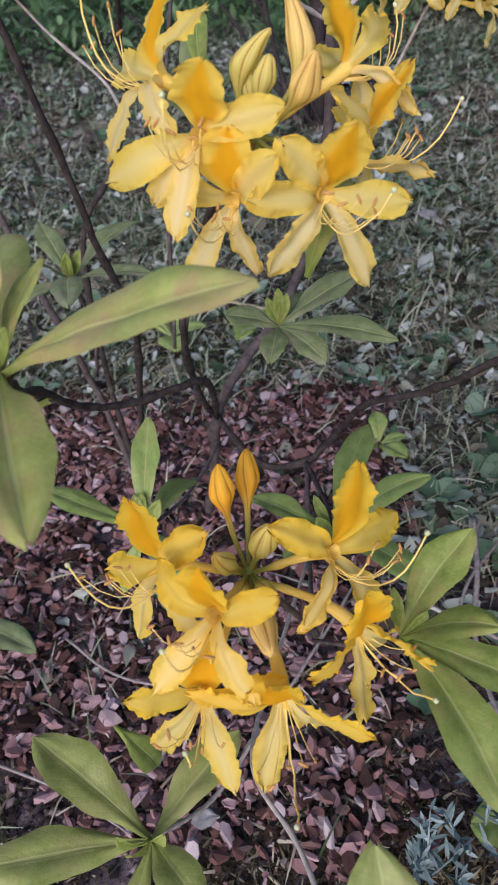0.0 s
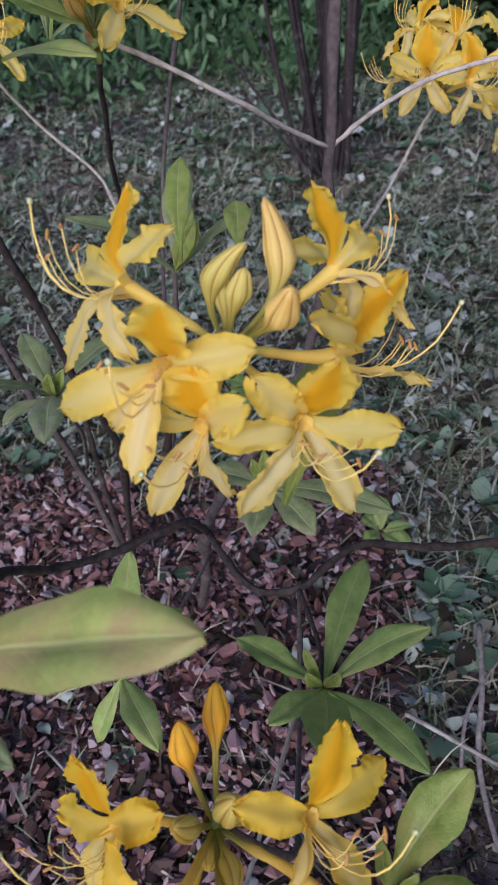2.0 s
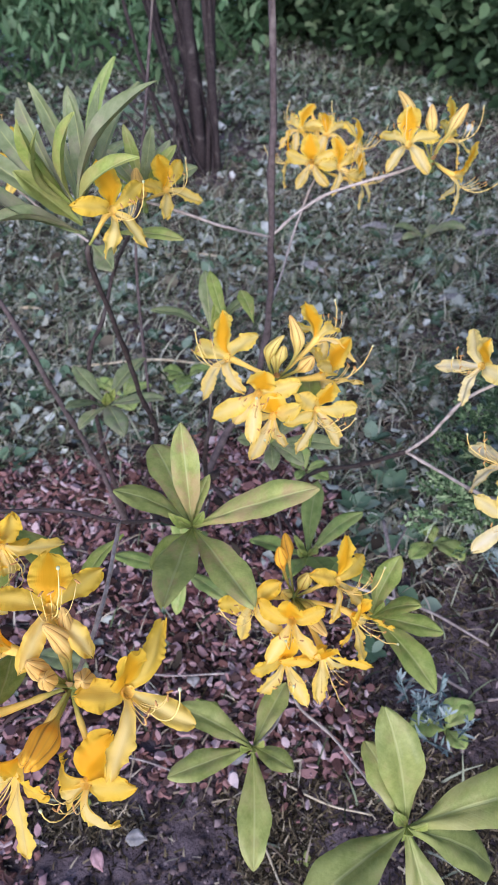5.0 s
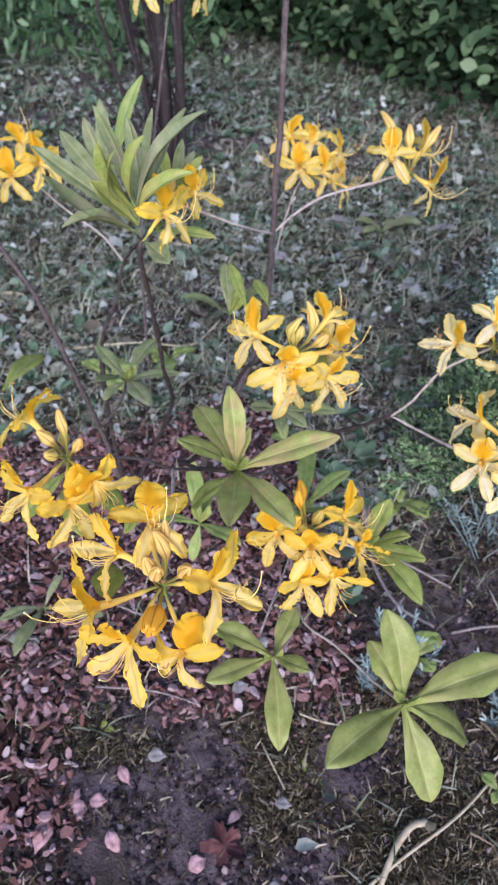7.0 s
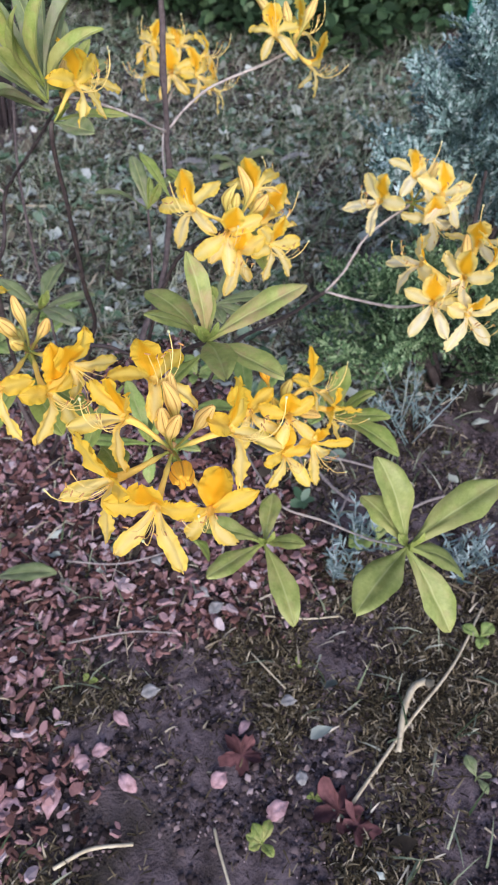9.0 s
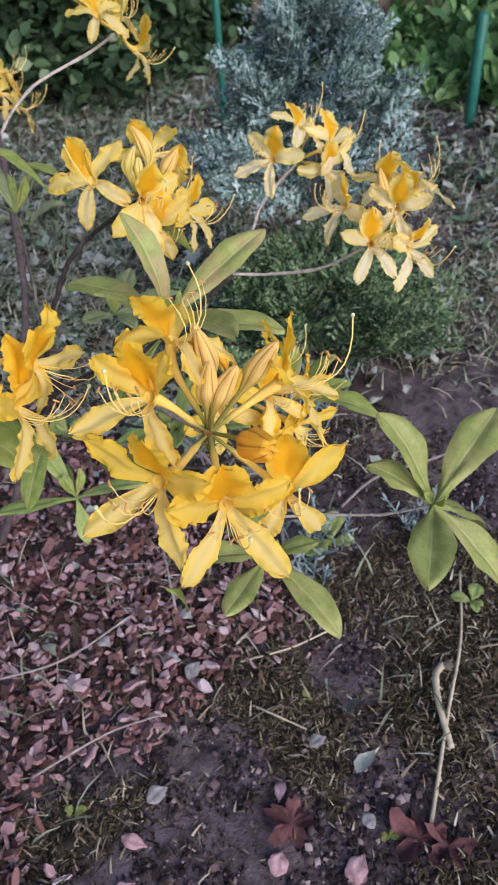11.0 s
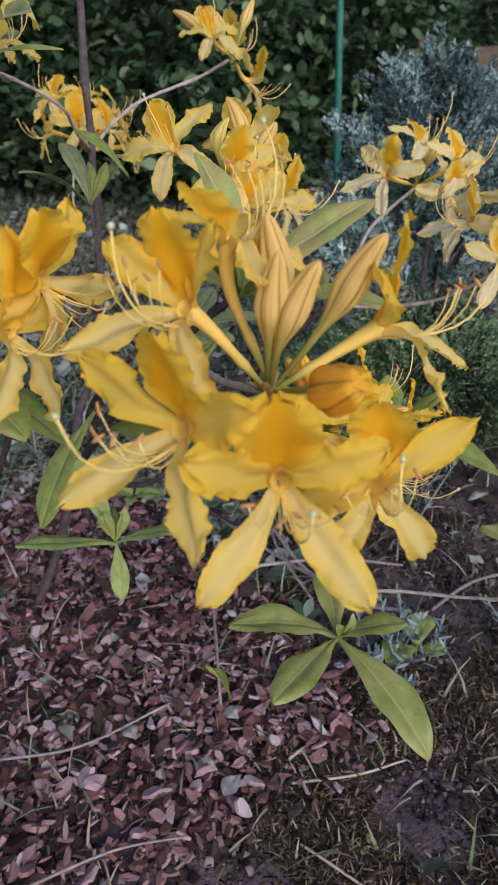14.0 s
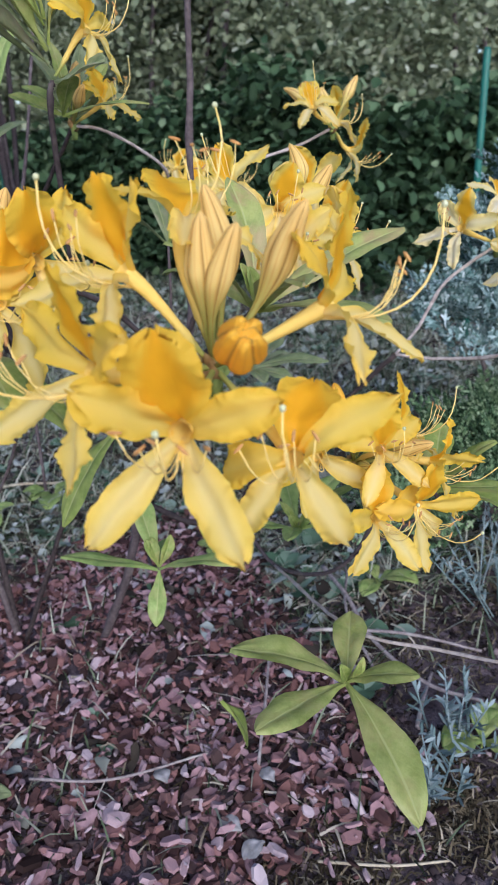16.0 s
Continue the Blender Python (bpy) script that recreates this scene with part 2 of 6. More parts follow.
WEED = island_material("weed_leaves", ((0.0, (0.05, 0.11, 0.06)), (0.5, (0.135, 0.23, 0.145)), (1.0, (0.31, 0.41, 0.33))), 0.55, 0.3, 0.2)
MOSS = island_material("moss_tufts", ((0.0, (0.014, 0.011, 0.008)), (0.4, (0.052, 0.042, 0.026)), (0.72, (0.135, 0.110, 0.068)), (0.9, (0.25, 0.21, 0.145)), (1.0, (0.47, 0.42, 0.33))), 0.9)
HEDGE = island_material("hedge_leaves", ((0.0, (0.012, 0.028, 0.013)), (0.5, (0.043, 0.090, 0.042)), (0.9, (0.115, 0.20, 0.10)), (1.0, (0.24, 0.33, 0.19))), 0.55, 0.15, 0.2)
BELT = island_material("bush_leaves", ((0.0, (0.17, 0.21, 0.13)), (0.5, (0.30, 0.36, 0.22)), (0.9, (0.41, 0.46, 0.31)), (1.0, (0.56, 0.60, 0.48))), 0.55, 0.2, 0.35)
BORDER = island_material("border_leaves", ((0.0, (0.05, 0.14, 0.045)), (0.5, (0.145, 0.32, 0.105)), (1.0, (0.30, 0.48, 0.20))), 0.5, 0.3, 0.3)
HERB = island_material("herb_leaves", ((0.0, (0.04, 0.10, 0.042)), (0.5, (0.105, 0.21, 0.10)), (1.0, (0.22, 0.34, 0.19))), 0.55, 0.3, 0.25)
JUNIPER = island_material("blue_juniper", ((0.0, (0.045, 0.10, 0.09)), (0.5, (0.185, 0.30, 0.29)), (0.9, (0.37, 0.50, 0.51)), (1.0, (0.56, 0.67, 0.70))), 0.7)
CONIFER = island_material("green_conifer", ((0.0, (0.018, 0.045, 0.02)), (0.5, (0.09, 0.165, 0.08)), (0.85, (0.22, 0.32, 0.17)), (1.0, (0.36, 0.46, 0.29))), 0.65)
LAVENDER = island_material("lavender_leaves", ((0.0, (0.11, 0.17, 0.17)), (0.5, (0.21, 0.29, 0.30)), (1.0, (0.34, 0.42, 0.44))), 0.75)
BLUE_FLOWER = island_material("blue_petals", ((0.0, (0.22, 0.32, 0.65)), (1.0, (0.45, 0.55, 0.80))), 0.6, 0.2, 0.2)


def ground_material():
    m, nt, b = mat("soil", 0.95, 0.04)
    geo = nt.nodes.new("ShaderNodeTexCoord").outputs["Object"]
    n, big, fine = noise_tex(nt, 26.0, 8.0, geo), noise_tex(nt, 3.0, 4.0, geo), noise_tex(nt, 260.0, 4.0, geo)
    col = ramp(nt, n, ((0.3, (0.018, 0.014, 0.016)), (0.48, (0.105, 0.083, 0.094)), (0.72, (0.22, 0.175, 0.198))))
    col = mix(nt, smooth(nt, big, 0.5, 0.7), col, (0.030, 0.027, 0.018))
    col = mix(nt, math_node(nt, "MULTIPLY", smooth(nt, fine, 0.58, 0.75), 0.30), col, (0.15, 0.125, 0.14))
    nt.links.new(col, b.inputs["Base Color"])
    bump(nt, b, math_node(nt, "ADD", n, math_node(nt, "MULTIPLY", fine, 0.5)), 1.0, 0.007)
    return m


SOIL = ground_material()
STAKE = plain("green_stake", (0.01, 0.10, 0.075), (0.02, 0.16, 0.12), 30, 0.45, 0.4)
WOOD = plain("weathered_board", (0.10, 0.075, 0.055), (0.20, 0.16, 0.12), 25, 0.85)
FALLEN = plain("fallen_leaf", (0.22, 0.12, 0.13), (0.52, 0.34, 0.37), 90, 0.75, 0.2)
FALLEN_DARK = plain("fallen_maple", (0.040, 0.016, 0.018), (0.15, 0.065, 0.070), 60, 0.75, 0.2)
STICK = plain("dry_stick", (0.36, 0.30, 0.21), (0.55, 0.50, 0.38), 60, 0.8)
CRUMBS = island_material("soil_crumbs", ((0.0, (0.016, 0.012, 0.013)), (0.55, (0.055, 0.042, 0.046)), (0.85, (0.13, 0.095, 0.10)), (1.0, (0.36, 0.29, 0.31))), 0.9)
PALE_TWIG = bark_material("dead_twig", (0.16, 0.13, 0.13), (0.34, 0.30, 0.30), (0.42, 0.40, 0.38))
PALE_LEAF = plain("dry_pale_leaf", (0.17, 0.165, 0.16), (0.33, 0.32, 0.33), 120, 0.75, 0.2)
# near-black colour that stands for the shade deep inside the hedge
HEDGE_SHADE = plain("hedge_inner_shade", (0.008, 0.012, 0.007), (0.02, 0.028, 0.016), 12, 0.9)

# ---- builders ----
RNG = random.Random(7)


def mesh_from(name, verts, faces, mats, uvs=None, face_mats=None, flat=False):
    me = bpy.data.meshes.new(name)
    me.from_pydata([tuple(v) for v in verts], [], faces)
    for m in mats:
        me.materials.append(m)
    if uvs is not None:
        layer = me.uv_layers.new(name="UVMap")
        idx = np.empty(len(me.loops), dtype=np.int32)
        me.loops.foreach_get("vertex_index", idx)
        layer.data.foreach_set("uv", np.asarray(uvs, dtype=np.float32)[idx].ravel())
    if face_mats is not None:
        me.polygons.foreach_set("material_index", np.asarray(face_mats, dtype=np.int32))
    me.polygons.foreach_set("use_smooth", np.full(len(me.polygons), not flat))
    me.update()
    return me


def part_of(parent, name, me, label="", kind=""):
    ob = new(name, me)
    ob.parent = parent
    return tagged(ob, label, kind=kind)


class Pile:
    """Gathers many small pieces into one mesh."""

    def __init__(self):
        self.v, self.f, self.m, self.uv = [], [], [], []

    def add(self, verts, faces, mat_index=0, uvs=None):
        n = len(self.v)
        self.v.extend(verts)
        self.uv.extend(uvs if uvs is not None else [(0.5, 0.5)] * len(verts))
        self.f.extend([tuple(i + n for i in f) for f in faces])
        self.m.extend([mat_index] * len(faces))

    def mesh(self, name, mats, flat=False):
        return mesh_from(name, self.v, self.f, mats, self.uv, self.m, flat)


def sweep(points, radii, sides=8, wobble=0.0, rng=RNG, closed=True):
    """A tube along points; returns verts, faces, uvs."""
    pts = [Vector(p) for p in points]
    verts, faces, uvs = [], [], []
    side = None
    n = len(pts)
    for i, p in enumerate(pts):
        d = (pts[min(i + 1, n - 1)] - pts[max(i - 1, 0)]).normalized()
        if side is None:
            side = d.orthogonal().normalized()
        side = (side - d * side.dot(d)).normalized()
        up = d.cross(side)
        for k in range(sides):
            a = 2 * math.pi * k / sides
            r = radii[i] * (1 + wobble * rng.uniform(-1, 1))
            verts.append(tuple(p + (side * math.cos(a) + up * math.sin(a)) * r))
            uvs.append((k / sides, i / (n - 1)))
    for i in range(n - 1):
        for k in range(sides):
            a, b = i * sides + k, i * sides + (k + 1) % sides
            faces.append((a, b, b + sides, a + sides))
    if closed:
        faces.append(tuple(range(sides))[::-1])
        faces.append(tuple((n - 1) * sides + k for k in range(sides)))
    return verts, faces, uvs


def spline(points, steps=6):
    """Catmull-Rom through points."""
    P = [Vector(p) for p in points]
    if len(P) == 2:
        return [P[0].lerp(P[1], k / steps) for k in range(steps + 1)]
    P = [P[0] * 2 - P[1]] + P + [P[-1] * 2 - P[-2]]
    out = []
    for i in range(1, len(P) - 2):
        a, b, c, d = P[i - 1:i + 3]
        for k in range(steps):
            t = k / steps
            out.append(0.5 * ((2 * b) + (c - a) * t + (2 * a - 5 * b + 4 * c - d) * t * t + (3 * b - a - 3 * c + d) * t ** 3))
    out.append(P[-2])
    return out


def ease(t):
    t = max(0.0, min(1.0, t))
    return t * t * (3 - 2 * t)


def frame_of(axis, up):
    """Columns: right, up, axis."""
    z = Vector(axis).normalized()
    y = (Vector(up) - z * Vector(up).dot(z)).normalized()
    return Matrix((y.cross(z), y, z)).transposed()


# ---- azalea: petals, flowers, buds, leaves ----
# role: azimuth from the upper petal, length, half width, first and last angle from the axis
ROLES = {
    "U": (0, 0.040, 0.0124, 26, 88), "R": (70, 0.039, 0.0080, 30, 98), "L": (290, 0.039, 0.0080, 30, 98),
    "Q": (148, 0.042, 0.0069, 32, 102), "P": (212, 0.042, 0.0069, 32, 102),
}


def petal_mesh(role, rng, mats, size=1.0, turn=0.0, bend=0.0, stretch=1.0):
    az, length, half, a0, a1 = ROLES[role]
    az = radians(az + turn + rng.uniform(-2, 2))
    a1 = a1 + bend + rng.uniform(-3, 3)
    length *= size * stretch * 0.97
    half *= size * rng.uniform(0.92, 1.08)
    nu, nv = 14, 44
    out, side = Vector((math.sin(az), math.cos(az), 0)), Vector((math.cos(az), -math.sin(az), 0))
    axial, radial = -0.0075 * size, 0.0036 * size
    tip_curl, ph, ph2 = rng.uniform(-12, 32), rng.uniform(0, 6.3), rng.uniform(0, 6.3)
    twist = rng.uniform(-0.18, 0.18)
    ruffle = rng.uniform(0.0006, 0.0014) * size
    verts, uvs, faces = [], [], []
    for j in range(nv + 1):
        s = j / nv
        ang = radians(a0 + (a1 - a0) * ease(s / 0.52) + tip_curl * ease((s - 0.6) / 0.4))
        if j:
            axial += math.cos(ang) * length / nv
            radial += math.sin(ang) * length / nv
        wide = 0.52 if role == "U" else 0.58
        tip = max(0.0, (s - wide) / (1.0 - wide))
        w = half * ((0.25 if role == "U" else 0.33) + (0.75 if role == "U" else 0.67) * ease(s / wide)) * max(0.03, 1 - tip ** (2.5 if role == "U" else 2.8)) ** 0.52
        normal = Vector((0, 0, 1)) * math.sin(ang) - out * math.cos(ang)
        centre = out * radial + Vector((0, 0, axial))
        for i in range(nu + 1):
            x = 2 * i / nu - 1
            e = abs(x)
            notch = 1 + (0.04 * math.sin(9 * s + ph + x * 2) + 0.06 * noise.noise((s * 9 + ph * 5, x * 3, ph2)) + 0.055 * noise.noise((s * 26, x * 2, ph2 * 3)) * ease((s - 0.2) / 0.3)) * e
            lift = (0.0018 if role == "U" else 0.0024) * size * x * x * (1 - s * 1.3)
            lift += ruffle * e * e * math.sin(15 * s + ph + (2.2 if x > 0 else 0)) * ease(s / 0.4)
            lift += 0.0026 * size * e ** 3 * noise.noise((s * 13 + ph * 3, x * 2, ph2)) * ease((s - 0.25) / 0.3)
            lift += 0.0016 * size * e ** 6 * noise.noise((s * 30 + ph, x * 2, ph2 * 5)) * ease((s - 0.3) / 0.3)
            lift += 0.0017 * size * noise.noise((x * 1.2 + ph * 7, s * 3.2, ph2)) * ease(s / 0.3)
            lift += 0.0007 * size * math.sin(5 * x + ph2) * ease(s / 0.5) - (0.0007 if role == "U" else 0.0002) * size * math.exp(-(x * 4) ** 2) * (1 - 0.5 * s)
            lift += twist * x * w * ease(s)
            along = size * ease((s - 0.6) / 0.4) * (0.0010 * math.sin(9 * x + ph2) + 0.0026 * noise.noise((x * 3 + ph, ph2, 0)) + 0.0022 * noise.noise((x * 8, ph2, ph)) + 0.0008 * (1 - e))
            verts.append(centre + side * (x * w * notch) + normal * lift + (out * math.sin(ang) + Vector((0, 0, math.cos(ang)))) * along)
            uvs.append((i / nu, s))
    for j in range(nv):
        for i in range(nu):
            a = j * (nu + 1) + i
            faces.append((a, a + 1, a + nu + 2, a + nu + 1))
    return mesh_from("petal", verts, faces, mats, uvs)


EVEN = (0, 0, 1)


def flower(parent, base, throat, axis, up, size=1.0, pale=False, seed=0, U=EVEN, R=EVEN, L=EVEN, Q=EVEN, P=EVEN, extra=None):
    """An open azalea flower: tube from the stalk end, five petals, stamens and a long curved style."""
    rng = random.Random(seed * 13 + 5)
    turned = frame_of(axis, up)
    B, T, z = Vector(base), Vector(throat), Vector(axis).normalized()
    reach = (T - B).length
    pts = []
    for k in range(13):
        t = k / 12
        c1, c2 = B + (T - B) * 0.35, T - z * reach * 0.40
        pts.append(B * (1 - t) ** 3 + c1 * 3 * t * (1 - t) ** 2 + c2 * 3 * t * t * (1 - t) + (T - z * 0.004 * size) * t ** 3)
    radii = [size * (0.0012 if k < 3 else 0.0017 + 0.0022 * (max(0.0, (k - 3) / 9)) ** 1.6 + (0.0005 if k == 4 else 0)) for k in range(13)]
    inv = Matrix.Translation(T) @ turned.to_4x4()
    v, f, uv = sweep([inv.inverted() @ p for p in pts], radii, 8, closed=False)
    ob = part_of(parent, "flower", mesh_from("flower_tube", v, f, [TUBE], uv))
    ob.matrix_local = inv
    for role, (turn, bend, stretch) in (("U", U), ("R", R), ("L", L), ("Q", Q), ("P", P)):
        part_of(ob, "petal", petal_mesh(role, rng, [PETALS[pale][role]], size, turn, bend, stretch))
    if extra is not None:
        part_of(ob, "petal", petal_mesh("L", rng, [PETALS[pale]["L"]], size, extra - 290))
    for k in range(5):
        spread = (k - 2) * 0.0036 + rng.uniform(-0.001, 0.001)
        ln = size * rng.uniform(0.027, 0.040)
        lift = rng.uniform(0.008, 0.015)
        arc = [Vector((spread * (t * 1.6), -0.002 - 0.010 * math.sin(t * 2.2) + lift * t ** 3, -0.010 + ln * t)) for t in (0, 0.17, 0.34, 0.5, 0.67, 0.84, 1.0)]
        pile = Pile()
        v, f, uv = sweep(arc, [0.00026 * size] * 7, 4)
        pile.add(v, f, 0, uv)
        tip, d = arc[-1], (arc[-1] - arc[-2]).normalized()
        cross = Vector((rng.uniform(-1, 1), rng.uniform(-1, 1), rng.uniform(-0.3, 0.3))).normalized()
        v, f, uv = sweep([tip - cross * 0.0021, tip - cross * 0.001, tip + cross * 0.001, tip + cross * 0.0021], [0.0003, 0.0006, 0.0006, 0.0003], 6)
        pile.add(v, f, 1, uv)
        part_of(ob, "stamen", pile.mesh("stamen", [FILAMENT, ANTHER]), "thin cream filament with a tawny anther")
    ln, bow = size * rng.uniform(0.050, 0.062), rng.uniform(0.8, 1.2)
    arc = [Vector((rng.uniform(-0.0006, 0.0006) + 0.003 * t, -0.003 - 0.011 * math.sin(t * 2.4) * bow + 0.019 * t ** 3 * bow, -0.010 + ln * t * (1 - 0.08 * t * t))) for t in [i / 9 for i in range(10)]]
    pile = Pile()
    v, f, uv = sweep(arc, [0.00042 * size] * 10, 5)
    pile.add(v, f, 0, uv)
    tip, d = arc[-1], (arc[-1] - arc[-2]).normalized()
    v, f, uv = sweep([tip - d * 0.0006, tip, tip + d * 0.0011, tip + d * 0.0016], [0.0005, 0.0010, 0.0010, 0.0003], 8)
    pile.add(v, f, 1, uv)
    part_of(ob, "style", pile.mesh("style", [FILAMENT, STIGMA]), "long curved style with a green knob")
    return ob


def flower_bud(parent, base, tip, fat=1.0, seed=0, bow=0.0, club=0.36, material=None, gape=0.0):
    """A furled bud on its stalk: five twisted, ridged folds; bow bends it sideways, club is where the swelling starts."""
    rng = random.Random(seed * 7 + 3)
    B, T = Vector(base), Vector(tip)
    d = T - B
    z = d.normalized()
    x = (Vector((1, 0, 0.05)) - z * z.x).normalized()
    y = z.cross(x)
    lean = x * bow * d.length
    hook = (x * rng.uniform(-0.05, 0.05) + y * rng.uniform(-0.05, 0.05)) * d.length
    verts, faces, uvs = [], [], []
    sides, rings = 30, 24
    fat *= min(1.0, d.length / 0.042)
    spin, screw = rng.uniform(0, 6), rng.uniform(0.9, 1.7)
    for j in range(rings + 1):
        t = j / rings
        body = max(0.0, (t - club) / (1 - club))
        swell = ease(body / 0.55) if body < 0.55 else (1 - (1 - gape) * ((body - 0.55) / 0.45) ** 1.35)
        r = 0.0010 + 0.0006 * ease(t / club) + 0.0036 * fat * swell
        if t < 0.12:
            r = 0.0011
        if j == rings:
            r = 0.0006 + 0.004 * gape * fat
        c = B + d * t + lean * math.sin(math.pi * t) + hook * max(0.0, t - 0.7) ** 2 * 9
        for k in range(sides + 1):
            a = 2 * math.pi * k / sides
            ridge = abs(math.cos(2.5 * a + body * screw))
            fold = 0.84 + 0.28 * ease(body * 2) * ridge ** 0.6
            if gape and j > rings - 4:
                fold *= 1 + 0.10 * math.sin(5 * a + j)
            q = a + spin
            lip = z * (gape * 0.006 * ridge * ease((body - 0.6) / 0.4))
            verts.append(c + lip + (x * math.cos(q) + y * math.sin(q)) * r * fold)
            uvs.append(((2.5 * a + body * screw) / math.pi, t))
    for j in range(rings):
        for k in range(sides):
            a = j * (sides + 1) + k
            faces.append((a, a + 1, a + sides + 2, a + sides + 1))
    if gape:
        n = len(verts)
        verts.append(B + d * 0.8)
        uvs.append((0.5, 0.9))
        faces += [(rings * (sides + 1) + k, rings * (sides + 1) + k + 1, n) for k in range(sides)]
    else:
        faces.append(tuple(range(rings * (sides + 1), rings * (sides + 1) + sides)))
    me = mesh_from("flower_bud", [v - B for v in verts], faces, [material or (BUD_GREEN if d.length < 0.04 else BUD)], uvs)
    ob = part_of(parent, "flower_bud", me)
    ob.location = B
    return ob


def leaf_mesh(length, half, arch, fold, seed, material, tip_at=0.62):
    """A leaf along +Y, face up: narrow at the base, widest past the middle, fine wavy margin."""
    rng = random.Random(seed)
    nu, nv = 8, 26
    verts, uvs, faces = [], [], []
    ph, ph2 = rng.uniform(0, 6.3), rng.uniform(0, 6.3)
    y = z = 0.0
    curl = rng.uniform(-0.15, 0.15)
    for j in range(nv + 1):
        s = j / nv
        ang = arch * (0.9 - 1.8 * s)
        if j:
            y += math.cos(ang) * length / nv
            z += math.sin(ang) * length / nv
        end = max(0.0, (s - tip_at) / (1 - tip_at))
        w = half * (0.10 + 0.90 * ease(s / tip_at) ** 0.85) * max(0.02, 1 - end ** 2.1) ** 0.72
        for i in range(nu + 1):
            x = 2 * i / nu - 1
            e = abs(x)
            wave = 1 + (0.04 * math.sin(17 * s + ph + (1.7 if x > 0 else 0)) + 0.06 * noise.noise((s * 7, x, ph))) * e + 0.035 * noise.noise((s * 30, x, ph2)) * (e > 0.9)
            lift = fold * w * e + 0.06 * half * e * math.sin(12 * s + ph2 + (1.3 if x > 0 else 0)) - 0.05 * half * math.exp(-(x * 6) ** 2)
            lift -= 0.22 * half * e * e * e + 0.10 * half * noise.noise((x * 2, s * 5, ph))
            verts.append(Vector((x * w * wave + curl * half * math.sin(s * 3) , y, z + lift + 0.02 * length * math.sin(5 * s + ph) * s)))
            uvs.append((i / nu, s))
    for j in range(nv):
        for i in range(nu):
            a = j * (nu + 1) + i
            faces.append((a, a + 1, a + nu + 2, a + nu + 1))
    end = Vector((0, y, z))
    return mesh_from("leaf", verts, faces, [material], uvs), end


def leaf(parent, base, tip, half=0.011, arch=0.35, fold=0.25, up=(0, 0, 1), seed=1, material=None, name="leaf"):
    """A leaf from base to tip, with its upper face turned towards up."""
    B, T = Vector(base), Vector(tip)
    me, end = leaf_mesh(1.0, half / (T - B).length, arch, fold, seed, material or LEAF)
    k = (T - B).length / end.length
    y = (T - B).normalized()
    u = Vector(up)
    if abs(u.normalized().dot(y)) > 0.97:
        u = Vector((0, -1, 0.3))
    x = y.cross(u).normalized()
    z = x.cross(y)
    R = Matrix((x, y, z)).transposed()
    tilt = Matrix.Rotation(-math.atan2(end.z, end.y), 3, "X")
    ob = part_of(parent, name, me)
    ob.matrix_local = Matrix.LocRotScale(B, (R @ tilt).to_quaternion(), (k, k, k))
    return ob


def branch(parent, points, r0, r1, material, name="branch", wobble=0.10, sides=8, label=""):
    pts = spline(points, 6)
    n = len(pts)
    rng = random.Random(len(points) * 31 + int(abs(points[0][0]) * 1e4))
    radii = [r0 + (r1 - r0) * i / (n - 1) for i in range(n)]
    for i in range(3, n - 2, 7):
        radii[i] *= 1.28
    pts = [p + Vector((rng.uniform(-1, 1), rng.uniform(-1, 1), rng.uniform(-1, 1))) * r0 * 0.22 for p in pts]
    v, f, uv = sweep(pts, radii, sides, wobble, rng)
    return part_of(parent, name, mesh_from(name, v, f, [material], uv), label)


def truss_axis(parent, foot, rise=0.012):
    """The short green stub from which the stalks of a cluster spring, with a ring of hairy calyx lobes."""
    rng = random.Random(int(foot[1] * 1e4))
    F = Vector(foot)
    pile = Pile()
    v, f, uv = sweep([F - Vector((0, 0, rise)), F - Vector((0, 0, rise * 0.4)), F, F + Vector((0, 0, rise * 0.4))], [0.0022, 0.0030, 0.0034, 0.0016], 9, 0.12, rng)
    pile.add(v, f, 0, uv)
    for k in range(46):
        a, h = rng.uniform(0, 6.3), rng.uniform(-rise, rise * 0.4)
        d = Vector((math.cos(a), math.sin(a), rng.uniform(-0.2, 0.8))).normalized()
        p = F + Vector((math.cos(a), math.sin(a), 0)) * 0.0024 + Vector((0, 0, h))
        v, f, uv = sweep([p, p + d * rng.uniform(0.0015, 0.004)], [0.00022, 0.00008], 3)
        pile.add(v, f, 0, uv)
    part_of(parent, "flower_stalk", pile.mesh("flower_stalk", [STALK]), "short hairy green stalk")


def bud_scales(parent, foot):
    """The torn brown scales and short stalks where a cluster springs from its twig."""
    rng = random.Random(int(foot[0] * 1e4))
    pile = Pile()
    for k in range(8):
        a = rng.uniform(0, 6.3)
        ln = rng.uniform(0.006, 0.011)
        v = [(0, -0.0022, 0), (0, 0.0022, 0), (ln * 0.6, 0.0028, 0.001), (ln, 0, 0.002), (ln * 0.6, -0.0028, 0.001), (ln * 0.5, 0, -0.0012)]
        m = Matrix.LocRotScale(Vector(foot) + Vector((0, 0, rng.uniform(-0.006, 0.002))), Euler((rng.gauss(0, 0.4), -rng.uniform(-0.3, 1.2), a)), None)
        pile.add([tuple(m @ Vector(p)) for p in v], [(0, 5, 4), (0, 1, 5), (1, 2, 5), (2, 3, 5), (3, 4, 5)])
    part_of(parent, "bud_scale", pile.mesh("bud_scale", [SCALE_BROWN]), "papery brown bud scales")

